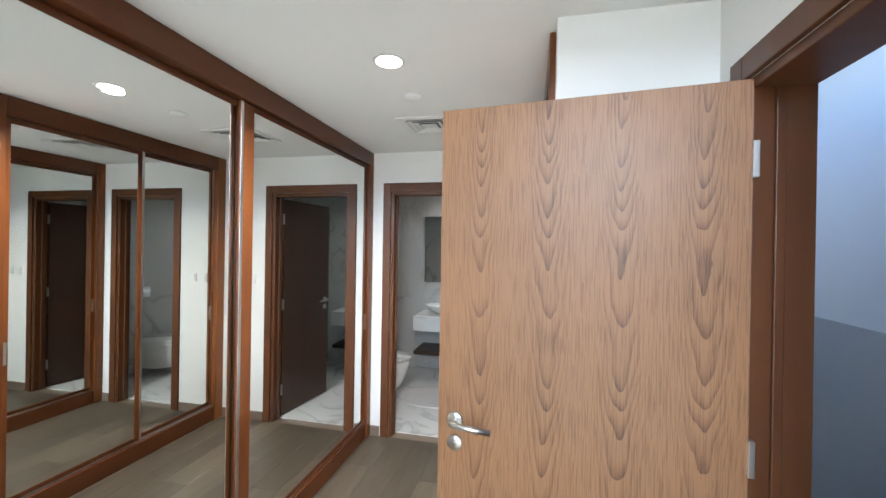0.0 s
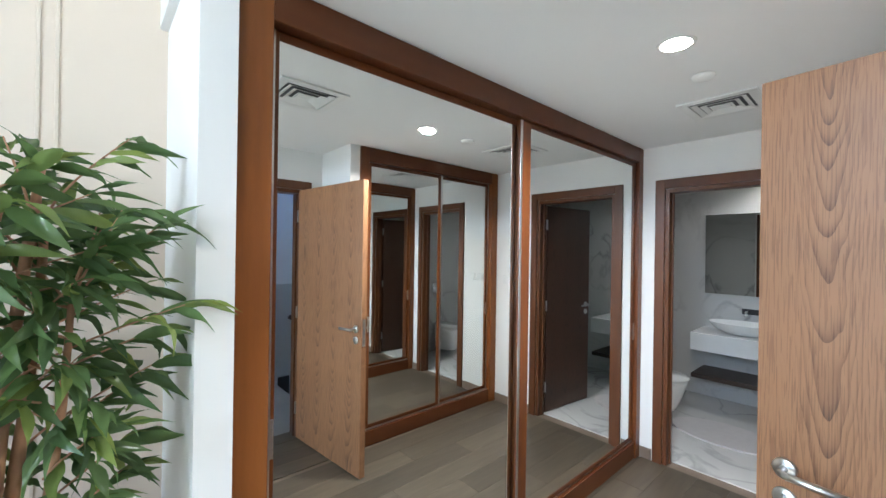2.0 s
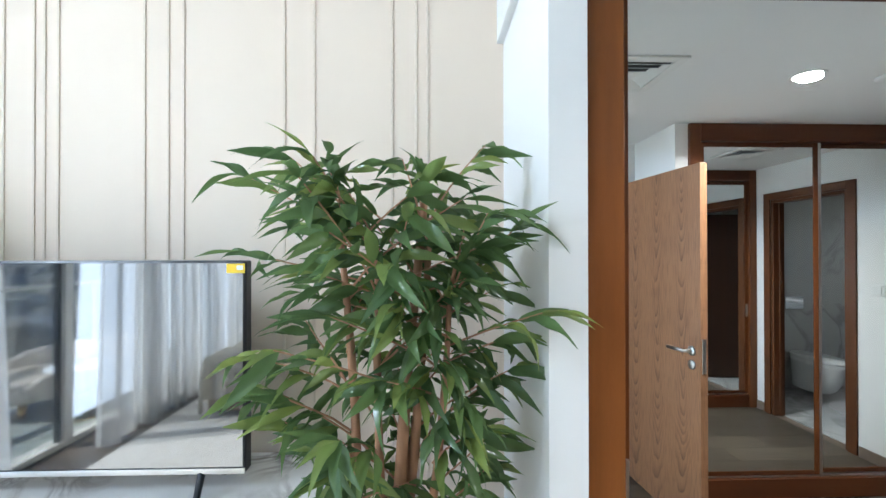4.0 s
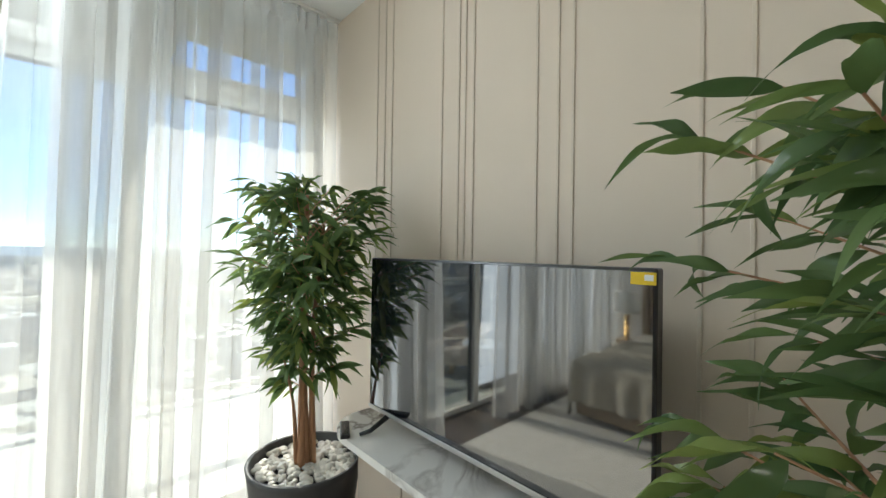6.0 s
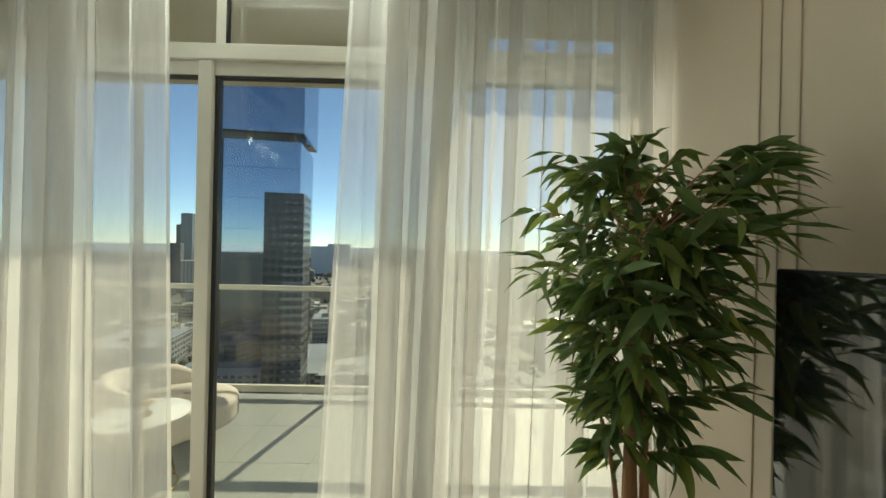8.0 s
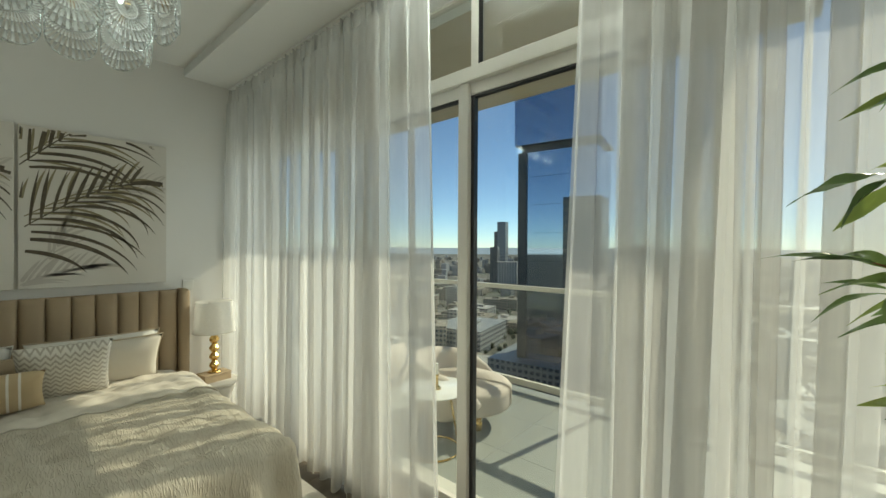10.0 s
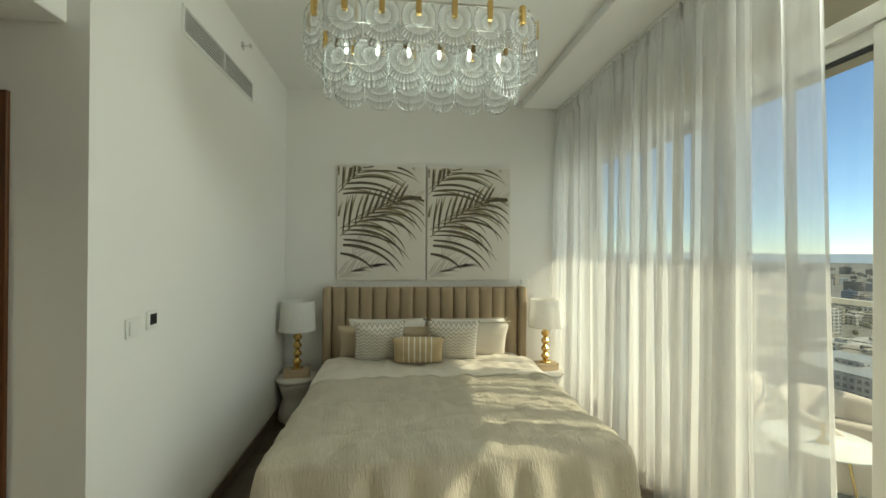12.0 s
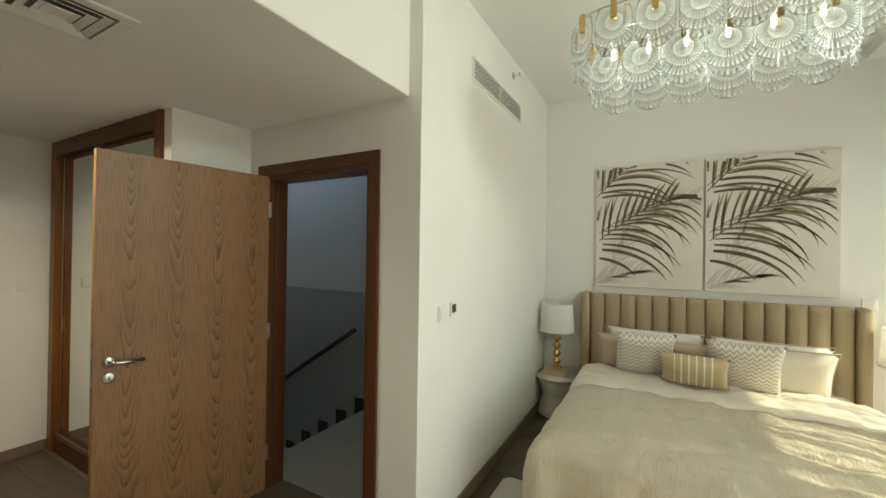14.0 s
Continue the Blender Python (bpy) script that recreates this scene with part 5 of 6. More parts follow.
vent((-0.66, 2.50, LOW), 0.36, "square white louvred ceiling vent near the bathroom")
vent((-0.615, 0.76, LOW), 0.36, "square white louvred ceiling vent by the bedroom door")
sm = thing("smoke_detector", (-0.627, 2.01, LOW), "small round white smoke detector on the ceiling", "detector")
part("body", lathe([(0.048, 0.0), (0.05, -0.006), (0.04, -0.018), (0.001, -0.02)], 28), M_WHITE, sm, "", True)

gr = thing("air_grille", (1.69, YG, 2.827), "long white slatted air grille high on the wall", "vent")
# black sheet paints the shade between the grille's slats
part("backing", box(-0.485, 0.485, -0.003, 0.0, -0.07, 0.07), M_BLACK, gr)
for a, b, c, d in ((-0.497, 0.497, 0.066, 0.080), (-0.497, 0.497, -0.080, -0.066), (-0.497, -0.483, -0.066, 0.066), (0.483, 0.497, -0.066, 0.066), (-0.008, 0.008, -0.066, 0.066)):
    part("frame", box(a, b, -0.012, 0.0, c, d, 0.002), M_WHITE, gr)
for k in range(8):
    z = -0.058 + k * 0.0165
    for a, b in ((-0.483, -0.008), (0.008, 0.483)):
        part("slat", box(a, b, -0.010, -0.004, z - 0.0028, z + 0.0028, 0.001), M_WHITE, gr)
sp = thing("sprinkler", (1.99, YG, 3.09), "small chrome wall sprinkler head", "sprinkler")
part("rose", lathe([(0.001, 0), (0.03, 0), (0.03, 0.006), (0.001, 0.008)], 20), M_CHROME, sp, m=pose(0, 0, 0, 90))
part("stem", tube([(0, 0, 0), (0, -0.05, 0)], 0.009, 8), M_CHROME, sp)
part("deflector", box(-0.018, 0.018, -0.062, -0.052, -0.012, 0.014, 0.002), M_CHROME, sp)


def plate(name, place, turn, label, category, screen=False):
    p = thing(name, place, label, category, turn)
    part("plate", box(-0.043, 0.043, -0.009, 0.0, -0.043, 0.043, 0.003), M_WHITE, p)
    if screen:
        part("screen", box(-0.024, 0.024, -0.0105, -0.009, -0.022, 0.028), M_BLACK, p, "dark display")
    elif category == "switch":
        part("rocker", box(-0.030, 0.030, -0.014, -0.009, -0.030, 0.030, 0.002), M_WHITE, p)
    else:
        part("face", lathe([(0.001, 0), (0.024, 0), (0.024, 0.002), (0.001, 0.002)], 20), M_WHITE, p, m=pose(0, -0.009, 0, 90))
    return p


plate("light_switch", (0.828, YG, 1.26), 0, "white rocker light switch on the wall", "switch")
plate("thermostat", (0.965, YG, 1.272), 0, "white thermostat with a dark display", "thermostat", True)
plate("light_switch", (-0.075, YE, 1.31), 0, "white rocker switch on the end wall", "switch")
plate("light_switch", (-0.195, YE, 1.31), 0, "white rocker switch on the end wall", "switch")
plate("wall_socket", (XH, -2.481, 1.255), -90, "white wall socket above the headboard", "socket")
plate("wall_socket", (XH, -0.31, 0.45), -90, "white wall socket beside the bed", "socket")

# ---- bathroom ----
M_DARKWOOD = material("dark_shelf_wood", (0.045, 0.025, 0.016), 0.4, second=(0.03, 0.016, 0.010), scale=4, bump=0.1, stretch=(1, 8, 8))
M_MAT = material("bath_mat_pile", (0.56, 0.53, 0.52), 0.95, second=(0.50, 0.47, 0.46), scale=20, fine=160, bump=0.7, depth=0.008)
M_TEALGLASS = glass("shower_glass", (0.72, 0.84, 0.82), 0.9)
bmr = thing("bathroom_mirror", (-0.85, 5.15, 1.17), "wide frameless bathroom mirror over the basin", "mirror")
part("glass", box(-0.55, 0.55, -0.022, -0.016, 0.0, 0.885), M_MIRROR, bmr)
part("backing", box(-0.545, 0.545, -0.016, 0.0, 0.005, 0.88), M_STEEL, bmr, "slender metal edge")
van = thing("vanity_unit", (-0.83, 5.15, 0), "white wall-hung vanity counter with a dark shelf below", "vanity")
part("counter", box(-0.58, 0.62, -0.50, 0.0, 0.60, 0.785, 0.006), M_CERAMIC, van)
part("shelf", box(-0.58, 0.62, -0.46, 0.0, 0.30, 0.345, 0.004), M_DARKWOOD, van, "dark wooden shelf")
part("trap", tube([(0.05, -0.25, 0.60), (0.05, -0.25, 0.50), (0.05, -0.12, 0.46), (0.05, 0.0, 0.46)], 0.02, 10), M_CHROME, van, "chrome trap", True)
bas = thing("wash_basin", (-0.98, 4.90, 0.785), "oval white vessel basin on the counter", "basin")
bm = lathe([(0.10, 0.0), (0.14, 0.01), (0.20, 0.055), (0.245, 0.115), (0.25, 0.12), (0.235, 0.118), (0.18, 0.05), (0.01, 0.03)], 40)
for v in bm.verts:
    v.co.x *= 1.35
    v.co.y *= 0.82
part("bowl", bm, M_CERAMIC, bas, "", True)
tap = thing("basin_tap", (-0.96, 5.15, 1.00), "chrome wall-mounted tap on a dark plate", "tap")
part("plate", box(-0.10, 0.10, -0.008, 0.0, -0.03, 0.03, 0.003), M_BLACK, tap)
part("spout", tube([(-0.04, -0.008, 0.0), (-0.04, -0.14, 0.005), (-0.04, -0.15, -0.03)], 0.014, 12), M_CHROME, tap, "", True)
wc = thing("toilet", (-1.88, 4.08, 0), "white wall-hung toilet with a closed lid", "toilet")
bm = sheet(24, 8, lambda u, v: Vector((0.62 * (0.5 + 0.5 * math.sin(2 * math.pi * u)) * (0.72 + 0.28 * v ** 0.5), 0.185 * math.cos(2 * math.pi * u) * (0.62 + 0.38 * v ** 0.6), 0.07 + 0.34 * v)))
bmesh.ops.holes_fill(bm, edges=[e for e in bm.edges if e.is_boundary])
part("bowl", bm, M_CERAMIC, wc, "", True)
out = [(0.315 + 0.315 * math.cos(2 * math.pi * k / 32), 0.188 * math.sin(2 * math.pi * k / 32)) for k in range(32)]
part("lid", slab(out, 0.415, 0.445, bevel=0.006), M_CERAMIC, wc, "", True)
fp = thing("flush_plate", (-1.88, 4.08, 1.0), "chrome flush plate on the marble wall", "flush plate", 90)
part("plate", box(-0.11, 0.11, -0.008, 0.0, -0.075, 0.075, 0.004), M_CHROME, fp)
mat = thing("bath_mat", (-0.98, 4.12, 0.0), "oval pinkish-grey bath mat on the marble floor", "mat")
part("mat_top", slab([(0.42 * math.cos(2 * math.pi * k / 40), 0.27 * math.sin(2 * math.pi * k / 40)) for k in range(40)], 0.0, 0.014, bevel=0.004), M_MAT, mat)
sh = thing("shower_screen", (0.10, 3.30, 0), "greenish fixed glass shower screen", "shower screen")
part("pane", box(-0.005, 0.005, 0.45, 1.84, 0.01, 2.05), M_TEALGLASS, sh)
part("rail", box(-0.012, 0.012, 0.0, 1.85, 2.05, 2.075, 0.003), M_CHROME, sh)
dl = thing("downlight", (-0.9, 4.95, 2.40), "small recessed bathroom downlight, lit", "lamp")
part("lens", lathe([(0.001, -0.002), (0.04, -0.002), (0.04, 0.0), (0.001, 0.0)], 24), M_LIT, dl, "glowing lens")

# ---- balcony furniture ----
M_BOUCLE = material("cream_cloth", (0.62, 0.55, 0.48), 0.85, second=(0.57, 0.50, 0.435), scale=9, fine=200, bump=0.15, depth=0.003)


def lounge(place, turn, label):
    c = thing("lounge_chair", place, label, "chair", turn, "balcony chairs")
    seat = sheet(36, 12, lambda u, v: Vector(((0.46 * math.cos(2 * math.pi * u)) * min(1, (1.02 - abs(v * 2 - 1) ** 6)) ** 0.5, 0.42 * math.sin(2 * math.pi * u) * min(1, (1.02 - abs(v * 2 - 1) ** 6)) ** 0.5, 0.13 + 0.27 * v)))
    bmesh.ops.holes_fill(seat, edges=[e for e in seat.edges if e.is_boundary])
    part("seat", seat, M_BOUCLE, c, "", True)

    def back(u, v):
        a = math.radians(95 + 250 * u - 35)
        b = 2 * math.pi * v
        end = min(1.0, 6 * min(u, 1 - u)) ** 0.5
        h = 0.30 + 0.17 * math.sin(math.pi * u)
        r = 0.44 + 0.085 * math.cos(b) * end
        return Vector((r * math.cos(a), r * math.sin(a), 0.14 + h / 2 * (1 + math.sin(b) * end)))
    bm = sheet(36, 14, back)
    bmesh.ops.remove_doubles(bm, verts=bm.verts, dist=0.001)
    part("backrest", bm, M_BOUCLE, c, "rounded wrap-round back", True)
    for k in range(4):
        part("foot", lathe([(0.022, 0), (0.035, 0.03), (0.03, 0.13)], 14, centre=(0.3 * math.cos(k * 1.57 + 0.78), 0.27 * math.sin(k * 1.57 + 0.78), 0)), M_GOLD, c, "small gold foot", True)


lounge((1.25, -4.22, 0), 200, "rounded beige fabric lounge chair on the balcony")
lounge((2.45, -3.95, 0), -20, "rounded beige fabric lounge chair in the sun")
tb = thing("side_table", (1.06, -3.62, 0), "small round balcony table with thin metal legs", "table")
part("top", lathe([(0.001, 0.49), (0.27, 0.49), (0.275, 0.495), (0.27, 0.50), (0.001, 0.50)], 40), M_CERAMIC, tb, "pale round top", True)
part("base_ring", tube([(0.2 * math.cos(k * 0.2618), 0.2 * math.sin(k * 0.2618), 0.01) for k in range(25)], 0.008, 8), M_GOLD, tb, "gold base ring", True)
for k in range(3):
    a = k * 2.094
    part("leg", tube([(0.2 * math.cos(a), 0.2 * math.sin(a), 0.01), (0.12 * math.cos(a), 0.12 * math.sin(a), 0.49)], 0.008, 8), M_GOLD, tb, "", True)
cd = thing("candle_holder", (1.02, -3.60, 0.50), "small gold candle holder on the table", "candle holder")
part("base", lathe([(0.035, 0), (0.035, 0.01), (0.012, 0.03), (0.012, 0.10), (0.02, 0.115)], 16), M_GOLD, cd, "", True)
part("candle", lathe([(0.012, 0.115), (0.012, 0.20)], 14), M_WHITEC, cd, "cream candle")

# ---- the city below ----
GZ = -78.0


def city_ground():
    m = material("city_ground", (0.115, 0.108, 0.090), 0.95, second=(0.085, 0.085, 0.072), scale=0.012, fine=0.09, bump=0)
    nt, b = shader(m)
    tc = nt.nodes.new("ShaderNodeTexCoord")
    v = nt.nodes.new("ShaderNodeTexVoronoi")
    v.feature = "DISTANCE_TO_EDGE"
    v.inputs["Scale"].default_value = 0.011
    nt.links.new(tc.outputs["Object"], v.inputs["Vector"])
    r = nt.nodes.new("ShaderNodeMapRange")
    r.inputs["From Min"].default_value, r.inputs["From Max"].default_value = 0.03, 0.05
    nt.links.new(v.outputs["Distance"], r.inputs["Value"])
    old = b.inputs["Base Color"].links[0].from_socket
    n = nt.nodes.new("ShaderNodeTexNoise")
    n.inputs["Scale"].default_value, n.inputs["Detail"].default_value = 0.02, 8
    nt.links.new(tc.outputs["Object"], n.inputs["Vector"])
    gr = nt.nodes.new("ShaderNodeMapRange")
    gr.inputs["From Min"].default_value, gr.inputs["From Max"].default_value = 0.50, 0.60
    nt.links.new(n.outputs["Fac"], gr.inputs["Value"])
    green = nt.nodes.new("ShaderNodeMix")
    green.data_type = "RGBA"
    green.inputs["B"].default_value = (0.055, 0.075, 0.035, 1)
    nt.links.new(gr.outputs[0], green.inputs["Factor"])
    nt.links.new(old, green.inputs["A"])
    road = nt.nodes.new("ShaderNodeMix")
    road.data_type = "RGBA"
    road.inputs["A"].default_value = (0.13, 0.127, 0.12, 1)
    nt.links.new(r.outputs[0], road.inputs["Factor"])
    nt.links.new(green.outputs["Result"], road.inputs["B"])
    nt.links.new(road.outputs["Result"], b.inputs["Base Color"])
    return m


bm = bmesh.new()
bmesh.ops.create_circle(bm, cap_ends=True, radius=4600, segments=64)
for v in bm.verts:
    v.co.z = GZ
setting("ground", bm, city_ground(), "sandy city ground with roads and scrub", "ground")


def facade(name, wall, window, floor_h, bay, metal=0.0, rough=0.4, win_rough=0.1):
    """Storeys of windows for far buildings."""
    m = material(name, wall, rough, scale=0.05, fine=2.0, bump=0)
    nt, b = shader(m)
    N, K = nt.nodes.new, nt.links.new
    sp = N("ShaderNodeSeparateXYZ")
    K(N("ShaderNodeTexCoord").outputs["Object"], sp.inputs[0])

    def op(k, x, y):
        n = N("ShaderNodeMath")
        n.operation = k
        for i, q in enumerate((x, y)):
            if isinstance(q, (int, float)):
                n.inputs[i].default_value = q
            else:
                K(q, n.inputs[i])
        return n.outputs[0]

    fz = op("LESS_THAN", op("FRACT", op("DIVIDE", sp.outputs["Z"], floor_h), 0), 0.55)
    fx = op("LESS_THAN", op("FRACT", op("DIVIDE", op("ADD", sp.outputs["X"], sp.outputs["Y"]), bay), 0), 0.62)
    up = N("ShaderNodeSeparateXYZ")
    K(N("ShaderNodeNewGeometry").outputs["Normal"], up.inputs[0])
    f = op("MULTIPLY", op("MULTIPLY", fz, fx), op("LESS_THAN", up.outputs["Z"], 0.5))
    old = b.inputs["Base Color"].links[0].from_socket
    mix = N("ShaderNodeMix")
    mix.data_type = "RGBA"
    mix.inputs["B"].default_value = (*window, 1)
    K(f, mix.inputs["Factor"])
    K(old, mix.inputs["A"])
    K(mix.outputs["Result"], b.inputs["Base Color"])
    rr = N("ShaderNodeMapRange")
    rr.inputs["To Min"].default_value, rr.inputs["To Max"].default_value = rough, win_rough
    K(f, rr.inputs["Value"])
    K(rr.outputs[0], b.inputs["Roughness"])
    return m


F_SAND = facade("sand_facade", (0.27, 0.23, 0.18), (0.06, 0.065, 0.07), 3.4, 4.2, rough=0.8)
F_WHITE = facade("white_facade", (0.40, 0.385, 0.36), (0.07, 0.08, 0.09), 3.4, 5.0, rough=0.8)
F_DARK = facade("dark_facade", (0.10, 0.095, 0.09), (0.03, 0.04, 0.05), 3.6, 3.0, rough=0.5)
F_GREY = facade("grey_facade", (0.27, 0.28, 0.29), (0.05, 0.07, 0.09), 3.6, 3.4, rough=0.5)
M_ROOF = material("flat_roof", (0.45, 0.42, 0.37), 0.9, second=(0.36, 0.33, 0.29), scale=0.2, fine=2, bump=0)

# low blocks spread over the plain
rng = random.Random(21)
for k, (mat_f, count) in enumerate(((F_SAND, 520), (F_WHITE, 330), (F_GREY, 240))):
    verts, faces = [], []
    for _ in range(count):
        d = 140 + 2600 * rng.random() ** 1.5
        a = radians(rng.uniform(-58, 62))
        x, y = d * math.sin(a), -d * math.cos(a)
        if 150 < d < 330 and -10 < x < 190 and rng.random() < 0.75:
            continue
        w, l = rng.uniform(9, 30), rng.uniform(9, 34)
        h = rng.choice((7, 7, 10, 14, 14, 20, 24)) * rng.uniform(0.8, 1.25)
        if d > 900 and rng.random() < 0.10:
            h *= 2.2
        if rng.random() < 0.03:
            w, l, h = w * 2, l * 2, h * 0.7
        t = radians(rng.choice((12, 12, 102, 35)) + rng.uniform(-4, 4))
        c, s = math.cos(t), math.sin(t)
        i = len(verts)
        for z in (GZ - 0.5, GZ + h):
            for px, py in ((-w, -l), (w, -l), (w, l), (-w, l)):
                verts.append((x + (px * c - py * s) / 2, y + (px * s + py * c) / 2, z))
        faces += [(i, i + 3, i + 2, i + 1), (i + 4, i + 5, i + 6, i + 7)] + [(i + q, i + (q + 1) % 4, i + 4 + (q + 1) % 4, i + 4 + q) for q in range(4)]
        # stair house and parapet on the roof
        j = len(verts)
        ww, ll = w * 0.3, l * 0.25
        for z in (GZ + h - 0.2, GZ + h + 2.6):
            for px, py in ((-ww, -ll), (ww, -ll), (ww, ll), (-ww, ll)):
                verts.append((x + (px * c - py * s) / 2, y + (px * s + py * c) / 2, z))
        faces += [(j + 4, j + 5, j + 6, j + 7)] + [(j + q, j + (q + 1) % 4, j + 4 + (q + 1) % 4, j + 4 + q) for q in range(4)]
    data = bpy.data.meshes.new("low_rise_blocks")
    data.from_pydata(verts, [], faces)
    data.materials.append(mat_f)
    tagged(new("low_rise_blocks", data), ("sand-coloured", "white", "grey")[k] + " low city blocks far below the balcony", "buildings", "", "stuff")

# trees between the blocks
M_FARTREE = material("far_foliage", (0.045, 0.065, 0.028), 0.9, second=(0.025, 0.04, 0.018), scale=0.4, fine=3, bump=0)
verts, faces = [], []
for _ in range(2600):
    d = 110 + 900 * rng.random() ** 1.4
    a = radians(rng.uniform(-55, 60))
    x, y, r = d * math.sin(a) + 6 * rng.random(), -d * math.cos(a), rng.uniform(1.6, 3.8)
    i = len(verts)
    ring = 6
    for z, q in ((0.8, 0.45), (r * 0.9, 1.0), (r * 1.6, 0.75)):
        for s in range(ring):
            b = s / ring * 6.283
            f = q * r * rng.uniform(0.7, 1.15)
            verts.append((x + f * math.cos(b), y + f * math.sin(b), GZ + z + rng.uniform(-0.3, 0.3)))
    verts.append((x, y, GZ + r * 2.1))
    for lvl in (0, 1):
        for s in range(ring):
            faces.append((i + lvl * ring + s, i + lvl * ring + (s + 1) % ring, i + (lvl + 1) * ring + (s + 1) % ring, i + (lvl + 1) * ring + s))
    for s in range(ring):
        faces.append((i + 2 * ring + s, i + 2 * ring + (s + 1) % ring, i + 3 * ring))
data = bpy.data.meshes.new("street_trees")
data.from_pydata(verts, [], faces)
data.materials.append(M_FARTREE)
tagged(new("street_trees", data), "dark green street trees far below", "trees", "", "stuff")

# tall buildings
M_CURTAINWALL = material("blue_mirror_glass", (0.26, 0.33, 0.42), 0.03, 1.0, second=(0.24, 0.31, 0.40), scale=0.02, fine=0.3, bump=0)
M_JOINT = material("dark_mullion", (0.03, 0.035, 0.04), 0.4, bump=0)


def tower(name, label, place, turn, parts_list):
    t = thing(name, place, label, "building", turn)
    for n, dims, mat_t in parts_list:
        part(n, box(*dims), mat_t, t)
    return t


gt = tower("glass_tower", "tall blue mirror-glass tower with an overhanging upper block", (93.5, -205, GZ), 8,
           [("lower_block", (-21, 21, -36, 0, 0, 134), M_CURTAINWALL), ("upper_block", (-23, 24, -38, 3, 138, 215), M_CURTAINWALL),
            ("neck", (-17, 21, -34, -1, 134, 138), M_JOINT), ("corner_fin", (17.5, 22.5, -5, 1.2, 0, 134), M_JOINT), ("podium", (-34, 36, -50, 12, 0, 16), F_GREY)])
for k in range(8):
    part("floor_band", box(-21.06, 17.4, 0.0, 0.10, 16 * k + 7.9, 16 * k + 8.0), M_JOINT, gt)
bt = tower("apartment_tower", "dark apartment tower with stacked balconies", (62, -168, GZ), 8, [("body", (-5, 11, -16, 0, 0, 102), F_DARK)])
for k in range(29):
    part("balcony", box(-5.6, 3.2, 0.0, 1.3, 3.4 * k + 2.0, 3.4 * k + 3.0), F_GREY, bt)
st = tower("slim_tower", "slim grey tower standing alone in the distance", (516, -800, GZ), 10, [("shaft", (-15, 6, -18, 0, 0, 141), F_GREY), ("side", (6, 15, -16, -2, 0, 118), F_DARK)])
tower("office_block", "white mid-rise block beside the road", (392, -640, GZ), 20, [("body", (-16, 22, -25, 0, 0, 52), F_WHITE), ("annex", (22, 36, -20, 0, 0, 80), F_DARK)])
# distance haze is painted into this facade's wall and window colours
F_HAZED = facade("hazed_facade", (0.66, 0.68, 0.70), (0.40, 0.44, 0.48), 3.4, 5.0, rough=0.8)
tower("hotel_row", "long building on the skyline, paled by painted haze", (290, -1150, GZ), 4, [("body", (-30, 34, -24, 0, 0, 88), F_HAZED), ("wing", (34, 80, -20, 2, 0, 80), F_HAZED)])
tower("distant_block", "dark mid-rise block on the skyline", (452, -900, GZ), 0, [("body", (-16, 20, -20, 0, 0, 72), F_GREY)])
tower("roof_block", "pale flat-roofed block near the tower", (118, -150, GZ), 24, [("body", (-14, 14, -11, 11, 0, 19), F_WHITE), ("roof_house", (-5, 4, -4, 5, 19, 23), M_ROOF)])
tower("blue_shed", "bright blue site shed on the ground", (20, -165, GZ), 15, [("body", (-5, 5, -4, 4, 0, 5), material("blue_sheet", (0.05, 0.28, 0.42), 0.5, bump=0))])
# a glowing ring of far hills paints the horizon's haze and closes the plain
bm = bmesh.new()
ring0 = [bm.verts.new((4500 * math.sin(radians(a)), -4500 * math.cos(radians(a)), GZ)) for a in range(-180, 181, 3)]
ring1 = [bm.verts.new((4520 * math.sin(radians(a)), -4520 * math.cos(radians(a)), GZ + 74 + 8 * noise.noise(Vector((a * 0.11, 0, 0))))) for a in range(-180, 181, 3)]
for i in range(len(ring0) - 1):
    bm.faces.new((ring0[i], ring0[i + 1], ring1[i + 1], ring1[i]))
setting("backdrop", bm, glow("far_haze_glow", (0.55, 0.61, 0.66), 0.26), "glowing backdrop painted as a pale hazy skyline", "backdrop")

# ---- wooden floor boards, last ----
floor = bpy.data.objects["floor"]
rng = random.Random(5)


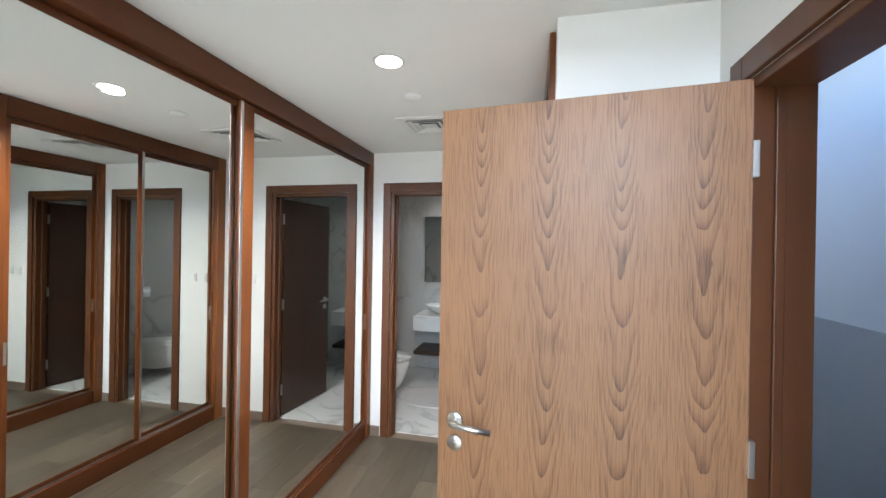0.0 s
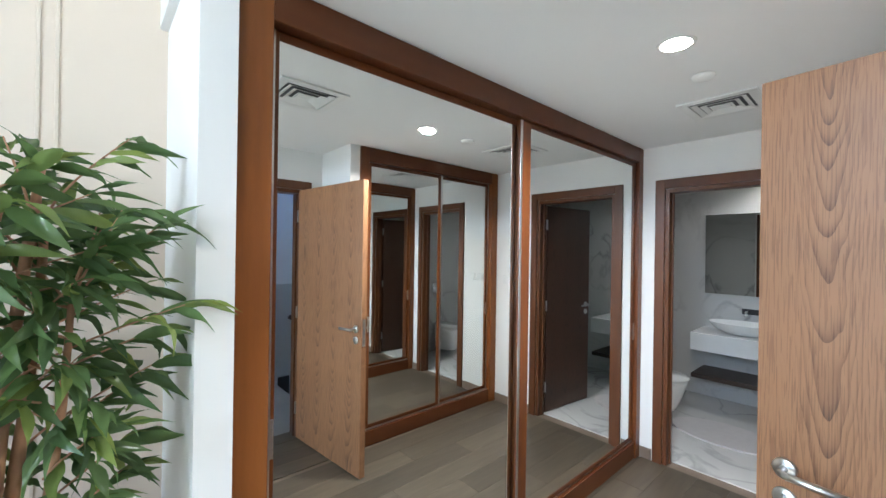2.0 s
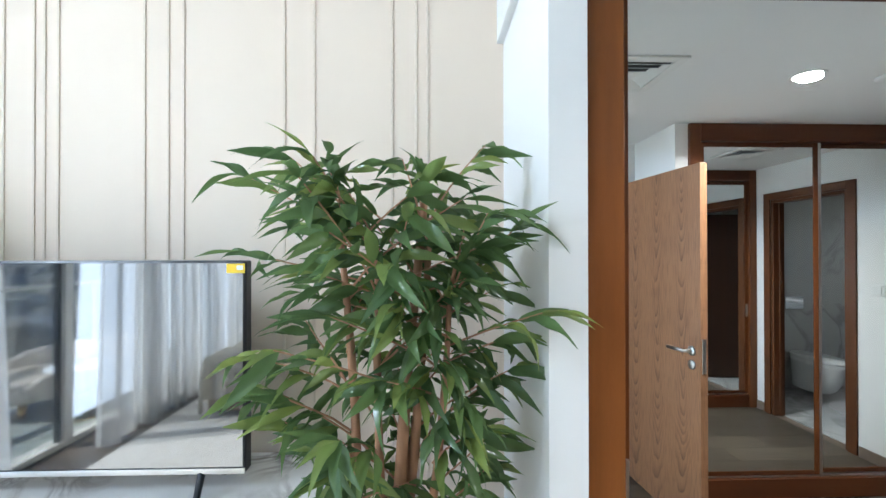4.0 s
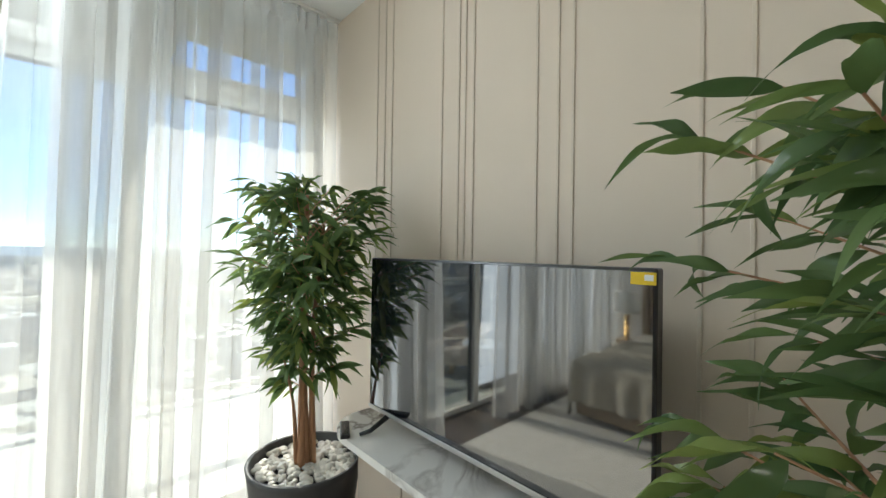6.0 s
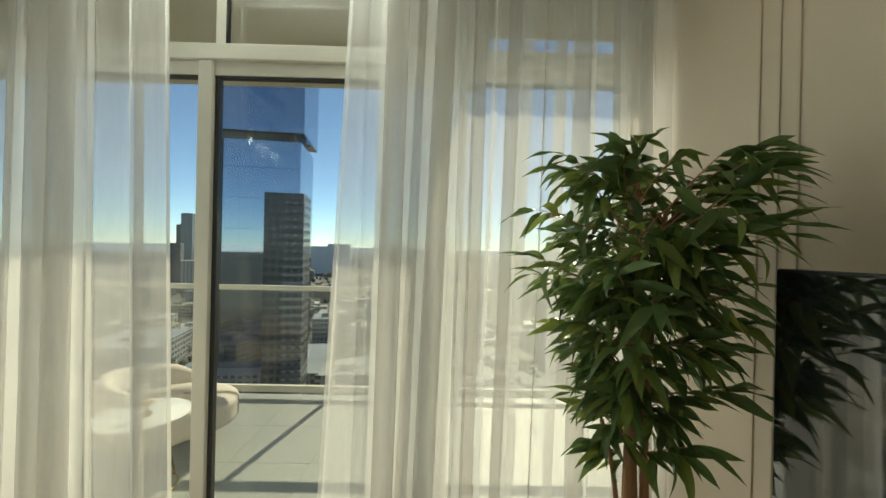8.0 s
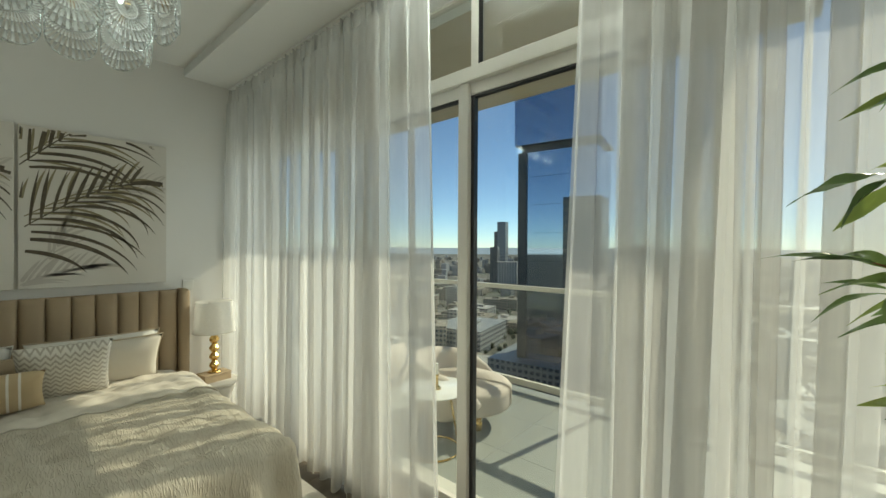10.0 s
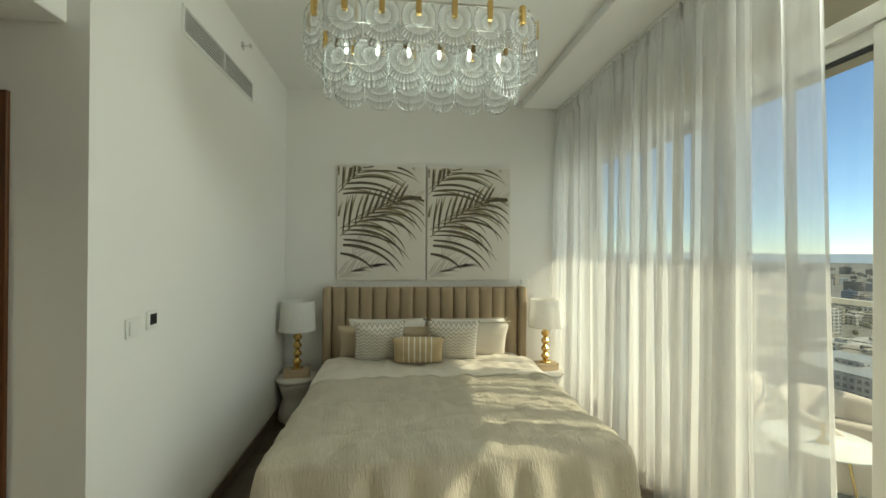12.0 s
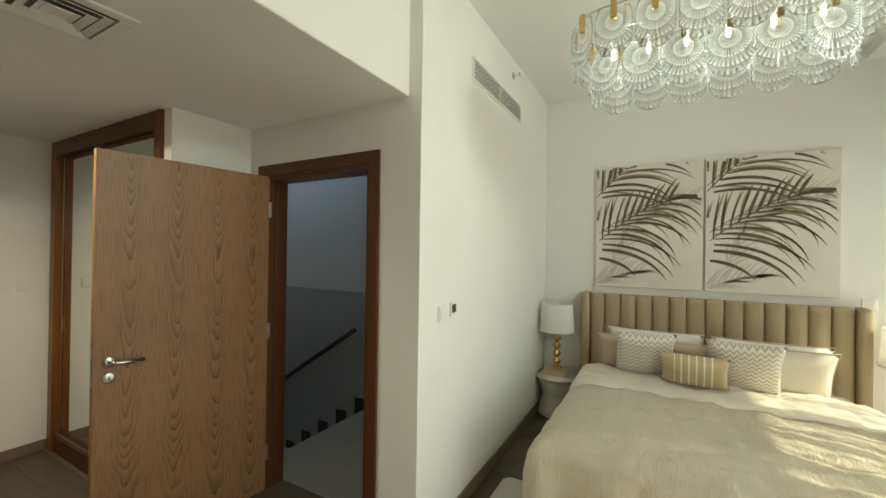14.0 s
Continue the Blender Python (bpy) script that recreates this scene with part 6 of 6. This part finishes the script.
def plank_material():
    m = material("floor_plank", (0.120, 0.094, 0.064), 0.40, second=(0.066, 0.050, 0.034), scale=2.6, fine=46, bump=0.12, stretch=(9, 1.0, 9))
    nt, b = shader(m)
    info = nt.nodes.new("ShaderNodeObjectInfo")
    hsv = nt.nodes.new("ShaderNodeHueSaturation")
    mr = nt.nodes.new("ShaderNodeMapRange")
    mr.inputs["To Min"].default_value, mr.inputs["To Max"].default_value = 0.72, 1.18
    nt.links.new(info.outputs["Random"], mr.inputs["Value"])
    old = b.inputs["Base Color"].links[0].from_socket
    nt.links.new(mr.outputs[0], hsv.inputs["Value"])
    nt.links.new(old, hsv.inputs["Color"])
    nt.links.new(hsv.outputs[0], b.inputs["Base Color"])
    return m


M_PLANK = plank_material()
shared = {}


def plank(x0, x1, y0, y1):
    key = (round(x1 - x0, 3), round(y1 - y0, 3))
    if key not in shared:
        shared[key] = mesh_of("plank", box(-key[0] / 2 + 0.0005, key[0] / 2 - 0.0005, -key[1] / 2 + 0.0005, key[1] / 2 - 0.0005, -0.008, 0.0, 0.0008, segments=1), M_PLANK)
    part("plank", shared[key], None, floor, m=pose((x0 + x1) / 2, (y0 + y1) / 2, 0))


PW, PL = 0.196, 1.2
col = 0
x = -1.914
while x < 3.09:
    x1 = min(x + PW, 3.106)
    top = 3.18 if x1 < 0.10 else 0.019
    y = -3.19 - (col * 0.43) % PL
    while y < top:
        a, b = max(y, -3.19), min(y + PL, top)
        if b - a > 0.05 and not (x1 < -1.34 and a > 0.12):
            plank(x, x1, a, b)
        y += PL
    x += PW
    col += 1
for k in range(3):
    plank(0.09 + k * 0.16, 0.09 + (k + 1) * 0.16, 0.03, 1.40)
plank(0.575, 0.735, 0.36, 1.24)

# ---- balcony tiles ----
balcony = bpy.data.objects["balcony_floor"]
TS = 0.60
tile = mesh_of("tile", box(-TS / 2 + 0.001, TS / 2 - 0.001, -TS / 2 + 0.001, TS / 2 - 0.001, -0.002, 0.004, 0.001, segments=1), M_BALCONY)
for i in range(13):
    for j in range(3):
        part("tile", tile, None, balcony, m=pose(-2.62 + TS * i, -3.66 - TS * j, 0))
